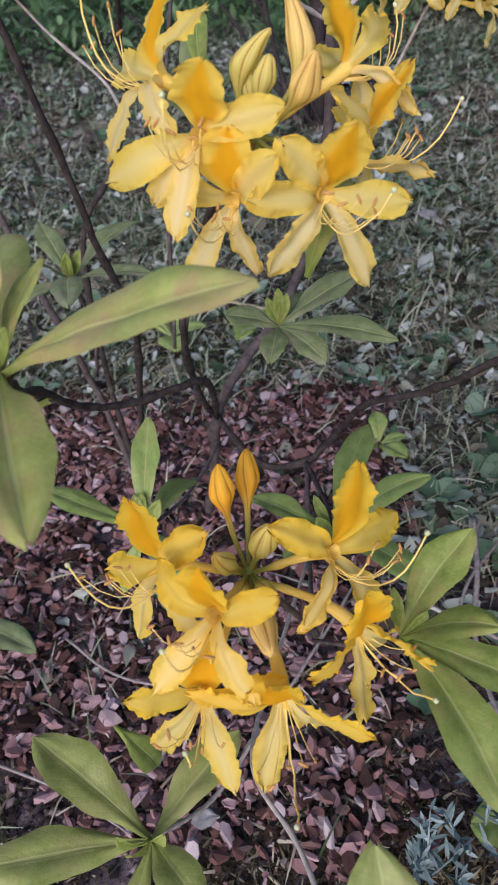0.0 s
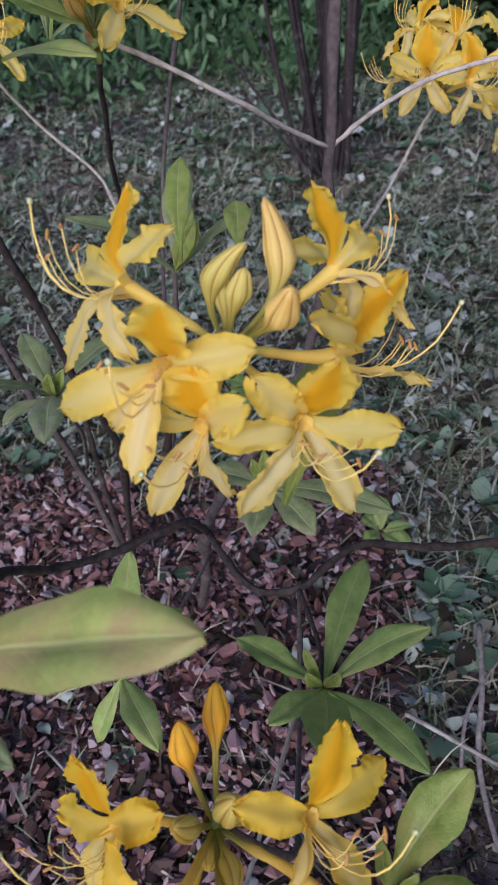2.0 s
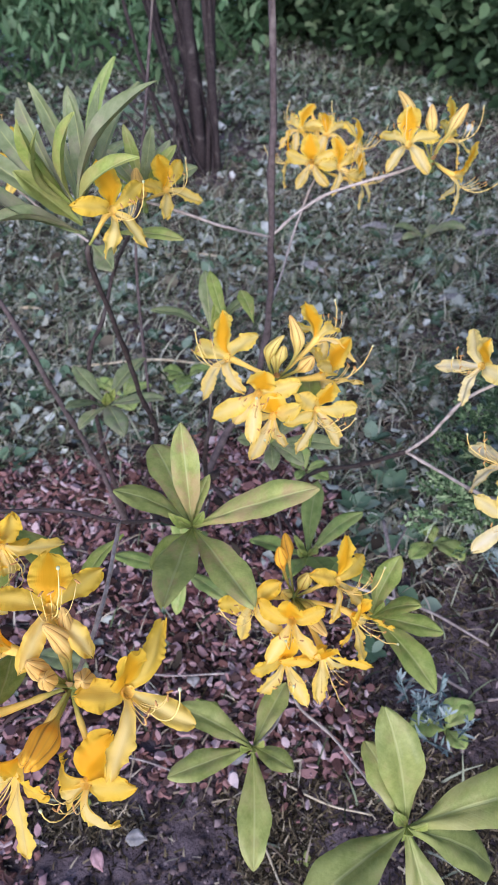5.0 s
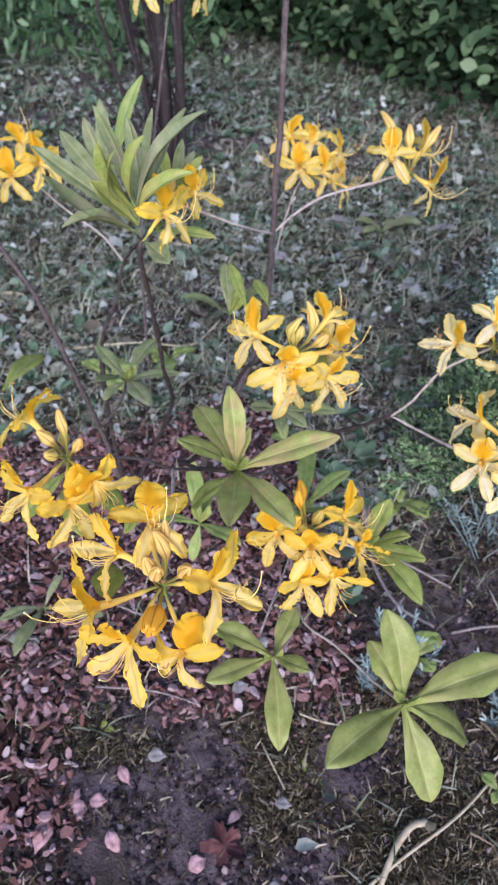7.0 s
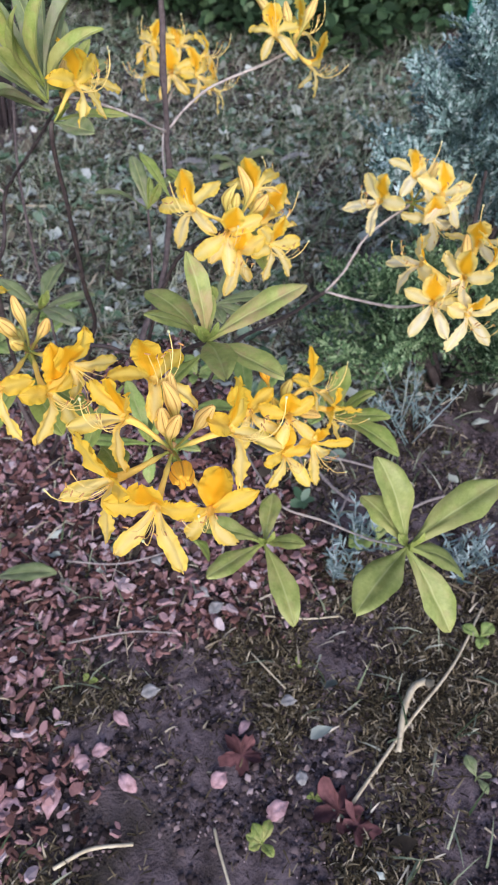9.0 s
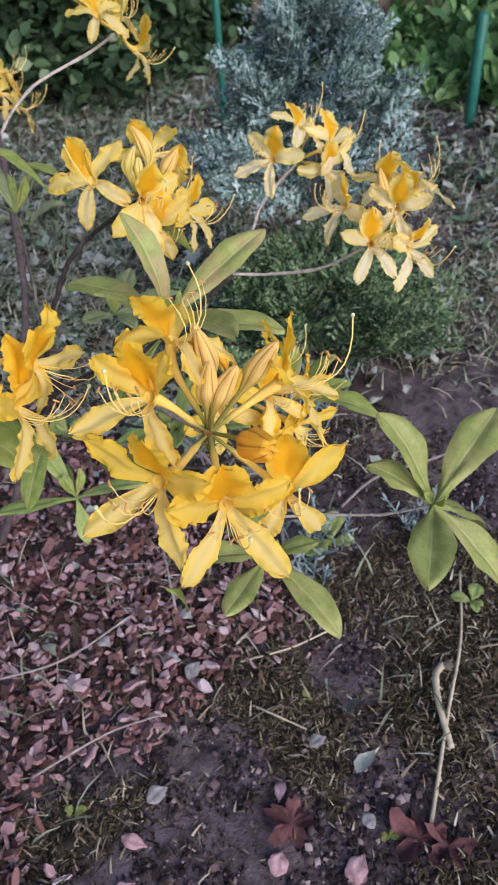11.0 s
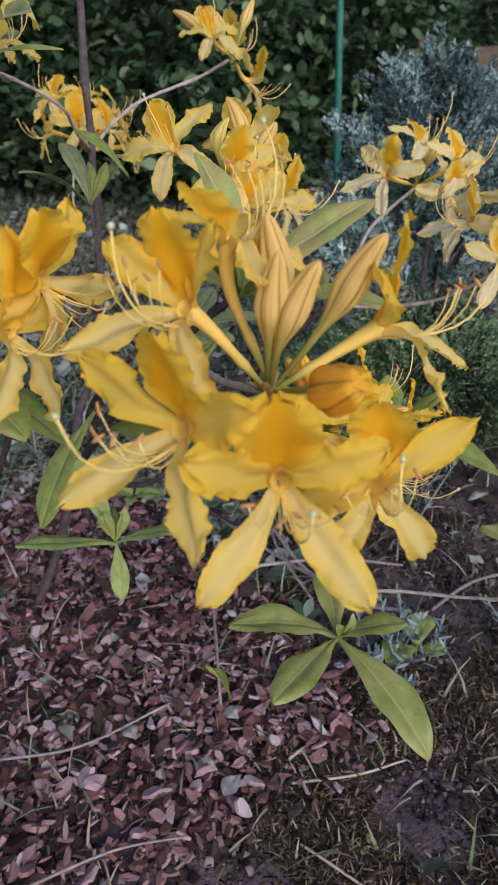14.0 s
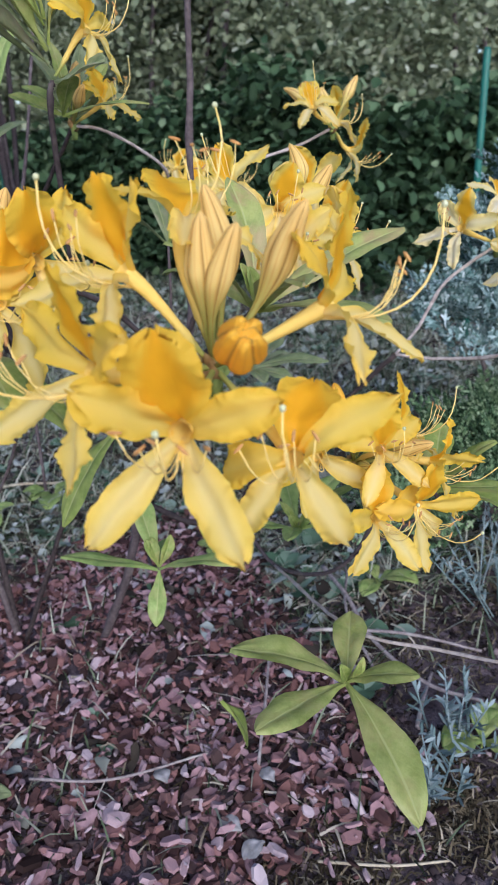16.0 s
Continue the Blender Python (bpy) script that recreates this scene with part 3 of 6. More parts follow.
# ---- ground ----
def ground_height(x, y):
    h = 0.012 * noise.noise((x * 2.2, y * 2.2, 0.3)) + 0.006 * noise.noise((x * 9, y * 9, 1.7))
    far = ease((math.hypot(x, y) - 3) / 5)
    return h * (1 - far)


def ground_sheet():
    xs = sorted({-60.0, -25.0, -12.0, -6.0, -4.0} | {round(-3 + 0.05 * k, 3) for k in range(141)} | {5.0, 7.0, 12.0, 25.0, 60.0})
    ys = sorted({-60.0, -25.0, -12.0, -6.0, -3.0, -1.5} | {round(-0.8 + 0.05 * k, 3) for k in range(121)} | {6.0, 8.0, 12.0, 25.0, 60.0})
    verts = [(x, y, ground_height(x, y)) for y in ys for x in xs]
    n = len(xs)
    faces = [(j * n + i, j * n + i + 1, (j + 1) * n + i + 1, (j + 1) * n + i) for j in range(len(ys) - 1) for i in range(n - 1)]
    return tagged(new("ground", mesh_from("ground", verts, faces, [SOIL])), "dark crumbly garden soil with moss patches", "ground", kind="structure")


ground = ground_sheet()


def mulch_density(x, y):
    """Where bark chips lie: round the foot of the shrub, thinning to bare soil at the front."""
    n = 0.07 * noise.noise((x * 5, y * 5, 4.0))
    inside = ease((0.22 + 0.10 * (y - 0.35) - x + n) / 0.08) * ease((x + 0.75) / 0.2) * ease((1.02 - y + n) / 0.12)
    front = ease((y - (0.27 if x > -0.12 else 0.33) + n) / 0.07)
    left = 0.8 * ease((-0.20 - x + n) / 0.08) * ease((y - 0.12) / 0.1) * ease((1.0 - y) / 0.2)
    return max(inside * front, left * ease((x + 0.75) / 0.2))


def chip(rng, size):
    """One bark chip: a thin irregular slab with a bevelled rim."""
    n = rng.choice((5, 6, 7, 8))
    a0 = rng.uniform(0, 6.3)
    asp = rng.uniform(0.24, 0.72)
    rim = [(math.cos(a0 + 6.283 * k / n) * size * rng.uniform(0.68, 1.1), math.sin(a0 + 6.283 * k / n) * size * asp * rng.uniform(0.68, 1.1)) for k in range(n)]
    t = size * rng.uniform(0.10, 0.2)
    bend = rng.uniform(-0.25, 0.25)
    v = [(x, y, -t) for x, y in rim] + [(x * 0.9, y * 0.9, t + bend * x * x / size) for x, y in rim]
    f = [tuple(range(n, 2 * n))] + [(k, (k + 1) % n, n + (k + 1) % n, n + k) for k in range(n)]
    return v, f


def scatter(count, area, rng, density):
    x0, x1, y0, y1 = area
    out = []
    tries = 0
    while len(out) < count and tries < count * 30:
        tries += 1
        x, y = rng.uniform(x0, x1), rng.uniform(y0, y1)
        if rng.random() < density(x, y):
            out.append((x, y))
    return out


def place(v, m):
    return [tuple(m @ Vector(p)) for p in v]


def build_mulch():
    rng = random.Random(3)
    heap = tagged(new("bark_mulch"), "pinkish brown bark chips lying on the soil", "mulch", kind="stuff")
    pile = Pile()
    near = 0
    shared = []
    for k in range(12):
        v, f = chip(rng, 0.012)
        shared.append(mesh_from("bark_chip", v, f, [CHIP_ONE], flat=True))
    for x, y in scatter(11000, (-0.8, 0.45, 0.05, 1.15), rng, mulch_density):
        s = rng.uniform(0.30, 0.95) * rng.choice((1, 1, 1, 1.35))
        z = ground_height(x, y) + rng.uniform(0.001, 0.016)
        m = Matrix.LocRotScale((x, y, z), Euler((rng.gauss(0, 0.5), rng.gauss(0, 0.5), rng.uniform(0, 6.3))), (s, s, s))
        if near < 280 and -0.30 < x < 0.12 and 0.24 < y < 0.48 and rng.random() < 0.5:
            near += 1
            ob = part_of(heap, "bark_chip", shared[near % 12])
            ob.matrix_local = Matrix.Translation((0, 0, 0.004)) @ m
        else:
            v, f = chip(rng, 0.012)
            pile.add(place(v, m), f)
    part_of(heap, "bark_bed", pile.mesh("bark_bed", [CHIPS], True), kind="stuff")


CHIP_ONE = bpy.data.materials.new("bark_chip")
CHIP_ONE.use_nodes = True
_b = CHIP_ONE.node_tree.nodes["Principled BSDF"]
_b.inputs["Roughness"].default_value = 0.8
_c = ramp(CHIP_ONE.node_tree, object_random(CHIP_ONE.node_tree), CHIP_STOPS)
_c = mix(CHIP_ONE.node_tree, math_node(CHIP_ONE.node_tree, "MULTIPLY", noise_tex(CHIP_ONE.node_tree, 170.0, 4.0), 0.55), _c, (0.03, 0.02, 0.018))
CHIP_ONE.node_tree.links.new(_c, _b.inputs["Base Color"])
build_mulch()


def bare(x, y):
    """1 on the bare earth in front."""
    n = 0.06 * noise.noise((x * 6, y * 6, 9.0))
    return ease((0.30 - y + n) / 0.05) * ease((0.10 - abs(x + 0.16) + 0.06 + n) / 0.06) + ease((0.06 - math.hypot(x - 0.16, y - 0.0)) / 0.03) * 0.9


# thins the pale grass, straw and moss where the conifers' shadow should look dark
def conifer_shade(x, y):
    """1 under and beside the conifers, where earth kept bare deepens the shade."""
    return ease((0.24 - math.hypot((x - 0.47) * 0.8, y - 0.40) + 0.05 * noise.noise((x * 6, y * 6, 7.0))) / 0.08)


def grass_density(x, y):
    d = ease((y - 0.35 + 0.35 * x) / 0.5) * (1 - 0.92 * mulch_density(x, y)) * (1 - 0.85 * conifer_shade(x, y))
    edge = ease((2.9 - math.hypot(x - 0.4, (y - 1.9) * 1.1) + 0.7 * noise.noise((x * 1.3, y * 1.3, 3.0))) / 0.9)
    return edge * max(0.10 * (1 - bare(x, y)), d) * (0.25 + 0.75 * ease(0.60 + 1.4 * noise.noise((x * 2.6, y * 2.6, 6.0)) + 0.6 * noise.noise((x * 8, y * 8, 2.0))))


def blade(rng, length, width, lie):
    """A bent strip of three quads."""
    v, f = [], []
    a = rng.uniform(0, 6.3)
    d, s = Vector((math.cos(a), math.sin(a), 0)), Vector((-math.sin(a), math.cos(a), 0))
    p, el = Vector((0, 0, 0)), lie
    for k in range(4):
        w = width * (1 - k / 3.0) ** 0.7 + 0.0002
        v += [p - s * w, p + s * w + Vector((0, 0, width * 0.4))]
        p = p + (d * math.cos(el) + Vector((0, 0, math.sin(el)))) * length / 3
        el -= rng.uniform(0.1, 0.6)
    for k in range(3):
        f.append((2 * k, 2 * k + 1, 2 * k + 3, 2 * k + 2))
    return v, f


def oval(rng, length, half, lift=0.2):
    """A small folded oval leaf lying along +X."""
    v = [(0, 0, 0)]
    rings = ((0.25, 0.75), (0.5, 1.0), (0.78, 0.7))
    for t, w in rings:
        v += [(t * length, -w * half, lift * half), (t * length, 0, 0.02 * length * math.sin(3.1 * t)), (t * length, w * half, lift * half)]
    v.append((length, 0, 0))
    f = [(0, 2, 1), (0, 3, 2)]
    for k in (1, 4):
        f += [(k, k + 1, k + 4, k + 3), (k + 1, k + 2, k + 5, k + 4)]
    f += [(7, 8, 10), (8, 9, 10)]
    return v, f


def stuff(name, label, category, pile, mats):
    return tagged(new(name, pile.mesh(name, mats)), label, category, kind="stuff")


def lay(x, y, rng, tilt=0.25, dz=0.002, s=1.0):
    return Matrix.LocRotScale((x, y, ground_height(x, y) + dz), Euler((rng.gauss(0, tilt), rng.gauss(0, tilt), rng.uniform(0, 6.3))), (s, s, s))


def build_cover():
    rng = random.Random(11)
    AREA = (-2.6, 3.6, -0.3, 4.6)
    NEAR = (-0.9, 1.5, -0.35, 2.2)
    grass = Pile()
    for area, n, k in ((NEAR, 33000, 1.0), (AREA, 38000, 1.6)):
        for x, y in scatter(n, area, rng, lambda x, y: grass_density(x, y) * (1 if k < 1.2 else ease((y - 0.9) / 0.3 + 4 * ease((x - 1.3) / 0.2)))):
            v, f = blade(rng, rng.uniform(0.02, 0.065) * k, rng.uniform(0.0007, 0.0017) * k, rng.uniform(0.15, 1.3))
            grass.add(place(v, Matrix.Translation((x, y, ground_height(x, y)))), f)
    stuff("lawn_grass", "sparse grey-green grass in the litter", "grass", grass, [GRASS])
    straw = Pile()
    for x, y in scatter(25000, (-0.9, 1.6, -0.35, 2.6), rng, lambda x, y: 0.3 + 0.7 * grass_density(x, y) - 0.25 * bare(x, y) - 0.3 * conifer_shade(x, y) - 0.15 * mulch_density(x, y) - 0.18 * ease((0.35 - y) / 0.1)):
        v, f = blade(rng, rng.uniform(0.02, 0.09) * (0.4 + 0.6 * ease((y - 0.3) / 0.3)), rng.uniform(0.0005, 0.0014), rng.uniform(-0.05, 0.35))
        straw.add(place(v, Matrix.Translation((x, y, ground_height(x, y) + rng.uniform(0.003, 0.014)))), f)
    stuff("dry_straw", "dry pale grass stems and straw on the soil", "straw", straw, [STRAW])
    litter = Pile()
    for area, n, k in ((NEAR, 13000, 0.95), (AREA, 11000, 1.6)):
        for x, y in scatter(n, area, rng, lambda x, y: grass_density(x, y) * (1 - 0.8 * bare(x, y)) * (0.15 + 0.85 * ease((y - 0.35) / 0.25)) * (1 if k < 1.2 else ease((y - 0.9) / 0.3 + 4 * ease((x - 1.3) / 0.2)))):
            ln = rng.uniform(0.010, 0.034) * k
            v, f = oval(rng, ln, ln * rng.uniform(0.14, 0.36), rng.uniform(-0.3, 0.5))
            v = [(x2 + rng.gauss(0, 0.05) * ln, y2 + rng.gauss(0, 0.05) * ln, z2 + rng.gauss(0, 0.09) * ln) for x2, y2, z2 in v]
            litter.add(place(v, lay(x, y, rng, 0.3, rng.uniform(0.004, 0.018))), f)
    stuff("leaf_litter", "old greyish leaves littering the grass", "leaves", litter, [LITTER])
    weeds = Pile()
    for x, y in scatter(2600, (-1.8, 2.6, 0.45, 4.0), rng, grass_density):
        z = ground_height(x, y)
        r = rng.uniform(0.015, 0.045)
        for k in range(rng.randint(3, 7)):
            v, f = oval(rng, r * rng.uniform(0.7, 1.2), r * rng.uniform(0.2, 0.38), 0.25)
            weeds.add(place(v, Matrix.LocRotScale((x, y, z + 0.008), Euler((rng.gauss(0, 0.2), -rng.uniform(0.05, 0.7), rng.uniform(0, 6.3))), None)), f)
    stuff("weeds", "small broad-leaved weeds among the grass", "weeds", weeds, [WEED])
    moss = Pile()
    for x, y in scatter(52000, (-0.50, 0.55, -0.30, 0.55), rng, lambda x, y: (1 - 0.96 * bare(x, y)) * (1 - 0.85 * conifer_shade(x, y)) * (1 - 0.9 * mulch_density(x, y)) * ease(0.62 + 1.3 * noise.noise((x * 7, y * 7, 2.0)))):
        v, f = blade(rng, rng.uniform(0.005, 0.019), rng.uniform(0.0005, 0.0013), rng.uniform(0.0, 1.1))
        moss.add(place(v, Matrix.Translation((x, y, ground_height(x, y) + rng.uniform(0, 0.003)))), f)
    crumbs = Pile()
    for x, y in scatter(34000, (-0.55, 0.6, -0.32, 0.6), rng, lambda x, y: (1.0 - 0.6 * mulch_density(x, y)) * ease(0.5 + 1.4 * noise.noise((x * 16, y * 16, 5.0)))):
        r = rng.uniform(0.0008, 0.0030) * rng.choice((1, 1, 1, 1, 2.2))
        q = [Vector((rng.uniform(-1, 1), rng.uniform(-1, 1), rng.uniform(-0.5, 1))).normalized() * r for _ in range(2)]
        v = [(r, 0, 0), (0, r * rng.uniform(0.6, 1.1), 0), (-r, 0, 0), (0, -r * rng.uniform(0.6, 1.1), 0), (q[0].x * 0.3, q[0].y * 0.3, r * 0.8), (0, 0, -r)]
        crumbs.add(place(v, lay(x, y, rng, 0.5, r * 0.4)), [(0, 1, 4), (1, 2, 4), (2, 3, 4), (3, 0, 4)])
    stuff("soil_crumbs", "small crumbs of soil and bark scattered about", "soil", crumbs, [CRUMBS])
    stuff("moss", "olive brown moss tufts on the soil", "moss", moss, [MOSS])


build_cover()


# ---- background planting ----
def clump_leaves(pile, rng, centre, radius, count, size, slim=0.4, squash=1.0):
    for _ in range(count):
        d = Vector((rng.gauss(0, 1), rng.gauss(0, 1), rng.gauss(0, 1))).normalized() * radius * rng.random() ** 0.4
        d.z *= squash
        v, f = oval(rng, size * rng.uniform(0.6, 1.3), size * slim * rng.uniform(0.7, 1.2), 0.3)
        m = Matrix.LocRotScale(Vector(centre) + d, Euler((rng.gauss(0, 0.6), rng.gauss(0.3, 0.5), rng.uniform(0, 6.3))), None)
        pile.add(place(v, m), f)


def hedge_line(t):
    """Foot of the hedge, from the far left round to the right."""
    P = [(-4.5, 5.4), (-2.0, 5.0), (0.0, 4.6), (0.9, 3.6), (1.5, 2.40), (2.4, 2.35), (3.6, 2.7), (5.5, 2.4), (7.5, 0.6)]
    t *= len(P) - 1
    k = min(int(t), len(P) - 2)
    u = t - k
    return P[k][0] * (1 - u) + P[k + 1][0] * u, P[k][1] * (1 - u) + P[k + 1][1] * u


def build_hedge():
    rng = random.Random(21)
    hedge = tagged(new("hedge"), "dense dark green leafy hedge behind the bed", "hedge")
    # added dark lumps behind the leaves, in place of the hedge's inner shade
    shade_core = Pile()
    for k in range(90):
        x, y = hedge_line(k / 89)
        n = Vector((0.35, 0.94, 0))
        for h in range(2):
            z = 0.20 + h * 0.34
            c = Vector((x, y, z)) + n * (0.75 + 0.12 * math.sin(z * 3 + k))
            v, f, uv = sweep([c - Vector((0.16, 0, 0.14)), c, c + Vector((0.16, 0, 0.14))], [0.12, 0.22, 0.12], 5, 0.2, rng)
            shade_core.add(v, f)
    part_of(hedge, "shade_core", shade_core.mesh("shade_core", [HEDGE_SHADE]))
    pile = Pile()
    for k in range(2600):
        x, y = hedge_line(0.12 + 0.76 * rng.random())
        top = 0.74 + 0.30 * noise.noise((x * 1.3, y * 1.3, 8.0))
        z = rng.uniform(0.02, top)
        depth = rng.uniform(-0.05, 0.6) + 0.12 * math.sin(z * 4 + x * 3)
        clump_leaves(pile, rng, (x + 0.35 * depth, y + 0.94 * depth, z + 0.05), 0.14, 13, 0.062, 0.34, 0.7)
    part_of(hedge, "leaves", pile.mesh("leaves", [HEDGE]), kind="stuff")


build_hedge()


def shrub_belt(name, label, t0, t1, back, low, high, count, seed, leaf_size, gaps=-0.22):
    """Taller, lighter bushes behind the hedge: bent stems and clumps of leaves with gaps between them."""
    rng = random.Random(seed)
    belt = tagged(new(name), label, "bushes")
    for k in range(16):
        x, y = hedge_line(t0 + (t1 - t0) * rng.random())
        p = Vector((x + 0.35 * back, y + 0.94 * back, -0.02))
        lean = Vector((rng.gauss(0, 0.3), rng.gauss(0, 0.2), 0))
        branch(belt, [p, p + lean * 0.4 + Vector((0, 0, high * 0.5)), p + lean + Vector((0, 0, high))], 0.022, 0.008, BARK_GREY, "stem")
    pile = Pile()
    for k in range(count):
        x, y = hedge_line(t0 + (t1 - t0) * rng.random())
        z = low + (high - low) * rng.random()
        depth = back + rng.uniform(-0.2, 0.5) + 0.35 * noise.noise((x * 1.1, y * 1.1, z * 1.4))
        if noise.noise((x * 2.1, y * 2.1, z * 2.4)) < gaps:
            continue
        clump_leaves(pile, rng, (x + 0.35 * depth, y + 0.94 * depth, z), 0.17, 12, leaf_size, 0.36, 0.8)
    part_of(belt, "leaves", pile.mesh("leaves", [BELT]), kind="stuff")


shrub_belt("background_bushes", "tall pale green bushes behind the hedge", 0.14, 0.86, 0.95, 0.35, 2.3, 6200, 51, 0.046)
shrub_belt("garden_thicket", "dense dim green thicket closing the garden", 0.06, 0.94, 1.75, 0.2, 3.4, 3800, 52, 0.13, -1.0)


def build_herbs():
    rng = random.Random(31)
    herbs, flowers = Pile(), Pile()
    for k in range(420):
        x, y = rng.uniform(-2.6, 0.6), rng.uniform(3.3, 4.7)
        h = rng.uniform(0.12, 0.45)
        for j in range(12):
            z = h * rng.random()
            v, f = oval(rng, rng.uniform(0.04, 0.11), rng.uniform(0.006, 0.018), 0.3)
            herbs.add(place(v, Matrix.LocRotScale((x + rng.gauss(0, 0.03), y + rng.gauss(0, 0.03), z), Euler((rng.gauss(0, 0.4), -rng.uniform(0, 1.3), rng.uniform(0, 6.3))), None)), f)
        if rng.random() < 0.25:
            for j in range(6):
                v, f = oval(rng, 0.012, 0.006, 0.2)
                flowers.add(place(v, Matrix.LocRotScale((x + rng.gauss(0, 0.02), y + rng.gauss(0, 0.02), h + rng.uniform(-0.02, 0.03)), Euler((0, 0, rng.uniform(0, 6.3))), None)), f)
    stuff("herb_border", "lush green herbs in front of the hedge", "herbs", herbs, [HERB])
    stuff("forget_me_nots", "tiny blue flowers among the herbs", "flowers", flowers, [BLUE_FLOWER])


build_herbs()


def build_far_herbs():
    rng = random.Random(33)
    herbs = Pile()
    for k in range(900):
        x = rng.uniform(2.25, 4.4)
        y = rng.uniform(0.75, 2.2) + 0.15 * (x - 2.25)
        h = rng.uniform(0.10, 0.26) + 0.42 * ease((x - 2.3) / 0.7) * rng.random()
        if y > 0.44 * (x + 0.29):
            h *= 0.35
        for j in range(15):
            v, f = oval(rng, rng.uniform(0.04, 0.095), rng.uniform(0.013, 0.030), 0.3)
            herbs.add(place(v, Matrix.LocRotScale((x + rng.gauss(0, 0.05), y + rng.gauss(0, 0.05), h * (0.15 + 0.85 * rng.random())), Euler((rng.gauss(0, 0.4), -rng.uniform(0, 1.2), rng.uniform(0, 6.3))), None)), f)
    stuff("green_border", "bright green leafy plants by the garden edge", "plants", herbs, [BORDER])


build_far_herbs()


def plank(size, seed):
    """A sawn board with worn, slightly uneven arrises."""
    rng = random.Random(seed)
    bm = bmesh.new()
    bmesh.ops.create_cube(bm, size=1.0)
    bmesh.ops.scale(bm, vec=size, verts=bm.verts)
    bmesh.ops.bevel(bm, geom=bm.edges[:], offset=0.006, segments=2, affect="EDGES")
    for v in bm.verts:
        v.co += Vector((rng.gauss(0, 0.0012), rng.gauss(0, 0.0012), rng.gauss(0, 0.0012)))
    me = bpy.data.meshes.new("board")
    bm.to_mesh(me)
    bm.free()
    me.materials.append(WOOD)
    return me


def build_fence():
    fence = tagged(new("board_fence"), "low weathered brown board fence beyond the bed", "fence")
    fence.matrix_world = pose(3.06, 1.72, 0, 0, 0, -64)
    for k in (-1, 0, 1):
        ob = part_of(fence, "post", plank((0.07, 0.07, 0.62), k + 2))
        ob.location = (k * 0.62, 0.055, 0.28)
    for k, z in enumerate((0.16, 0.32, 0.48)):
        ob = part_of(fence, "board", plank((1.7, 0.028, 0.11), k + 7))
        ob.location = (0.01 * k, 0, z)


build_fence()


def needle_spray(pile, rng, base, d, length, size, width):
    """A flat feathery frond: an axis, side shoots that shorten to the tip, each beset with scale-leaved twiglets."""
    d = d.normalized()
    side = Matrix.Rotation(rng.uniform(0, 6.3), 3, d) @ d.orthogonal().normalized()
    flat = d.cross(side)
    n = max(4, int(length / size * 1.5))

    def scale_leaf(p, e, ln, w):
        w = e.cross(flat).normalized() * w
        m = p + e * ln * 0.55
        pile.add([p, m - w, p + e * ln, m + w, m + flat * width * 0.6], [(0, 1, 4), (1, 2, 4), (2, 3, 4), (3, 0, 4)])

    for k in range(n):
        t = (k + 0.5) / n
        p = base + d * length * t - Vector((0, 0, 0.14 * length * t * t))
        for s in (-1, 1):
            e = (side * s + d * 1.1 + Vector((rng.gauss(0, 0.18), rng.gauss(0, 0.18), rng.gauss(0, 0.18)))).normalized()
            ln = size * 1.7 * (1.15 - 0.75 * t) * rng.uniform(0.7, 1.2)
            scale_leaf(p, e, ln, width * 0.8)
            for j in (0.35, 0.7):
                for q in (-1, 1):
                    g = (e + e.cross(flat) * q * 0.9).normalized()
                    scale_leaf(p + e * ln * j, g, ln * 0.42 * (1.2 - j), width * 0.7)


def conifer(name, label, foot, height, spread, material, seed, sprays, size, width, lean=0.35, bare_foot=0.0):
    rng = random.Random(seed)
    bush = tagged(new(name), label, "shrub")
    bush.location = foot
    for k in range(7):
        a = rng.uniform(0, 6.3)
        e = Vector((math.cos(a) * spread * 0.5, math.sin(a) * spread * 0.5, height * rng.uniform(0.35, 0.6)))
        v, f, uv = sweep([Vector((0, 0, -0.01)), e * 0.35 + Vector((0, 0, 0.03)), e], [0.011, 0.007, 0.003], 6)
        part_of(bush, "stem", mesh_from("stem", v, f, [BARK], uv))
    pile = Pile()
    limbs = max(12, sprays // 22)
    for k in range(limbs):
        t = (k + rng.random()) / limbs
        a = k * 2.4 + rng.uniform(-0.3, 0.3)
        reach = spread * (1.05 - 0.75 * t) * rng.uniform(0.7, 1.15)
        start = Vector((0, 0, height * (bare_foot + t * (0.72 - bare_foot))))
        d = Vector((math.cos(a), math.sin(a), lean + rng.uniform(-0.15, 0.35))).normalized()
        for j in range(sprays // limbs):
            s = 0.25 + 0.75 * rng.random() ** 0.7
            c = start + d * reach * s * 1.15 + Vector((rng.gauss(0, 1), rng.gauss(0, 1), rng.gauss(0, 1))) * reach * 0.10 + Vector((0, 0, 0.10 * reach * s * s))
            e = d + Vector((rng.gauss(0, 0.45), rng.gauss(0, 0.45), rng.gauss(0.15, 0.35)))
            needle_spray(pile, rng, c, e, rng.uniform(2.5, 5.0) * size, size, width)
    part_of(bush, "foliage", pile.mesh("foliage", [material]), kind="stuff")
    return bush


conifer("juniper_bush", "blue-grey feathery juniper bush behind the azalea", (0.73, 0.71, 0), 0.72, 0.20, JUNIPER, 5, 760, 0.017, 0.0031, 0.95, 0.25)
conifer("dwarf_conifer", "low dark green conifer on the soil", (0.60, 0.58, 0), 0.26, 0.24, CONIFER, 6, 520, 0.018, 0.0030, 0.45)


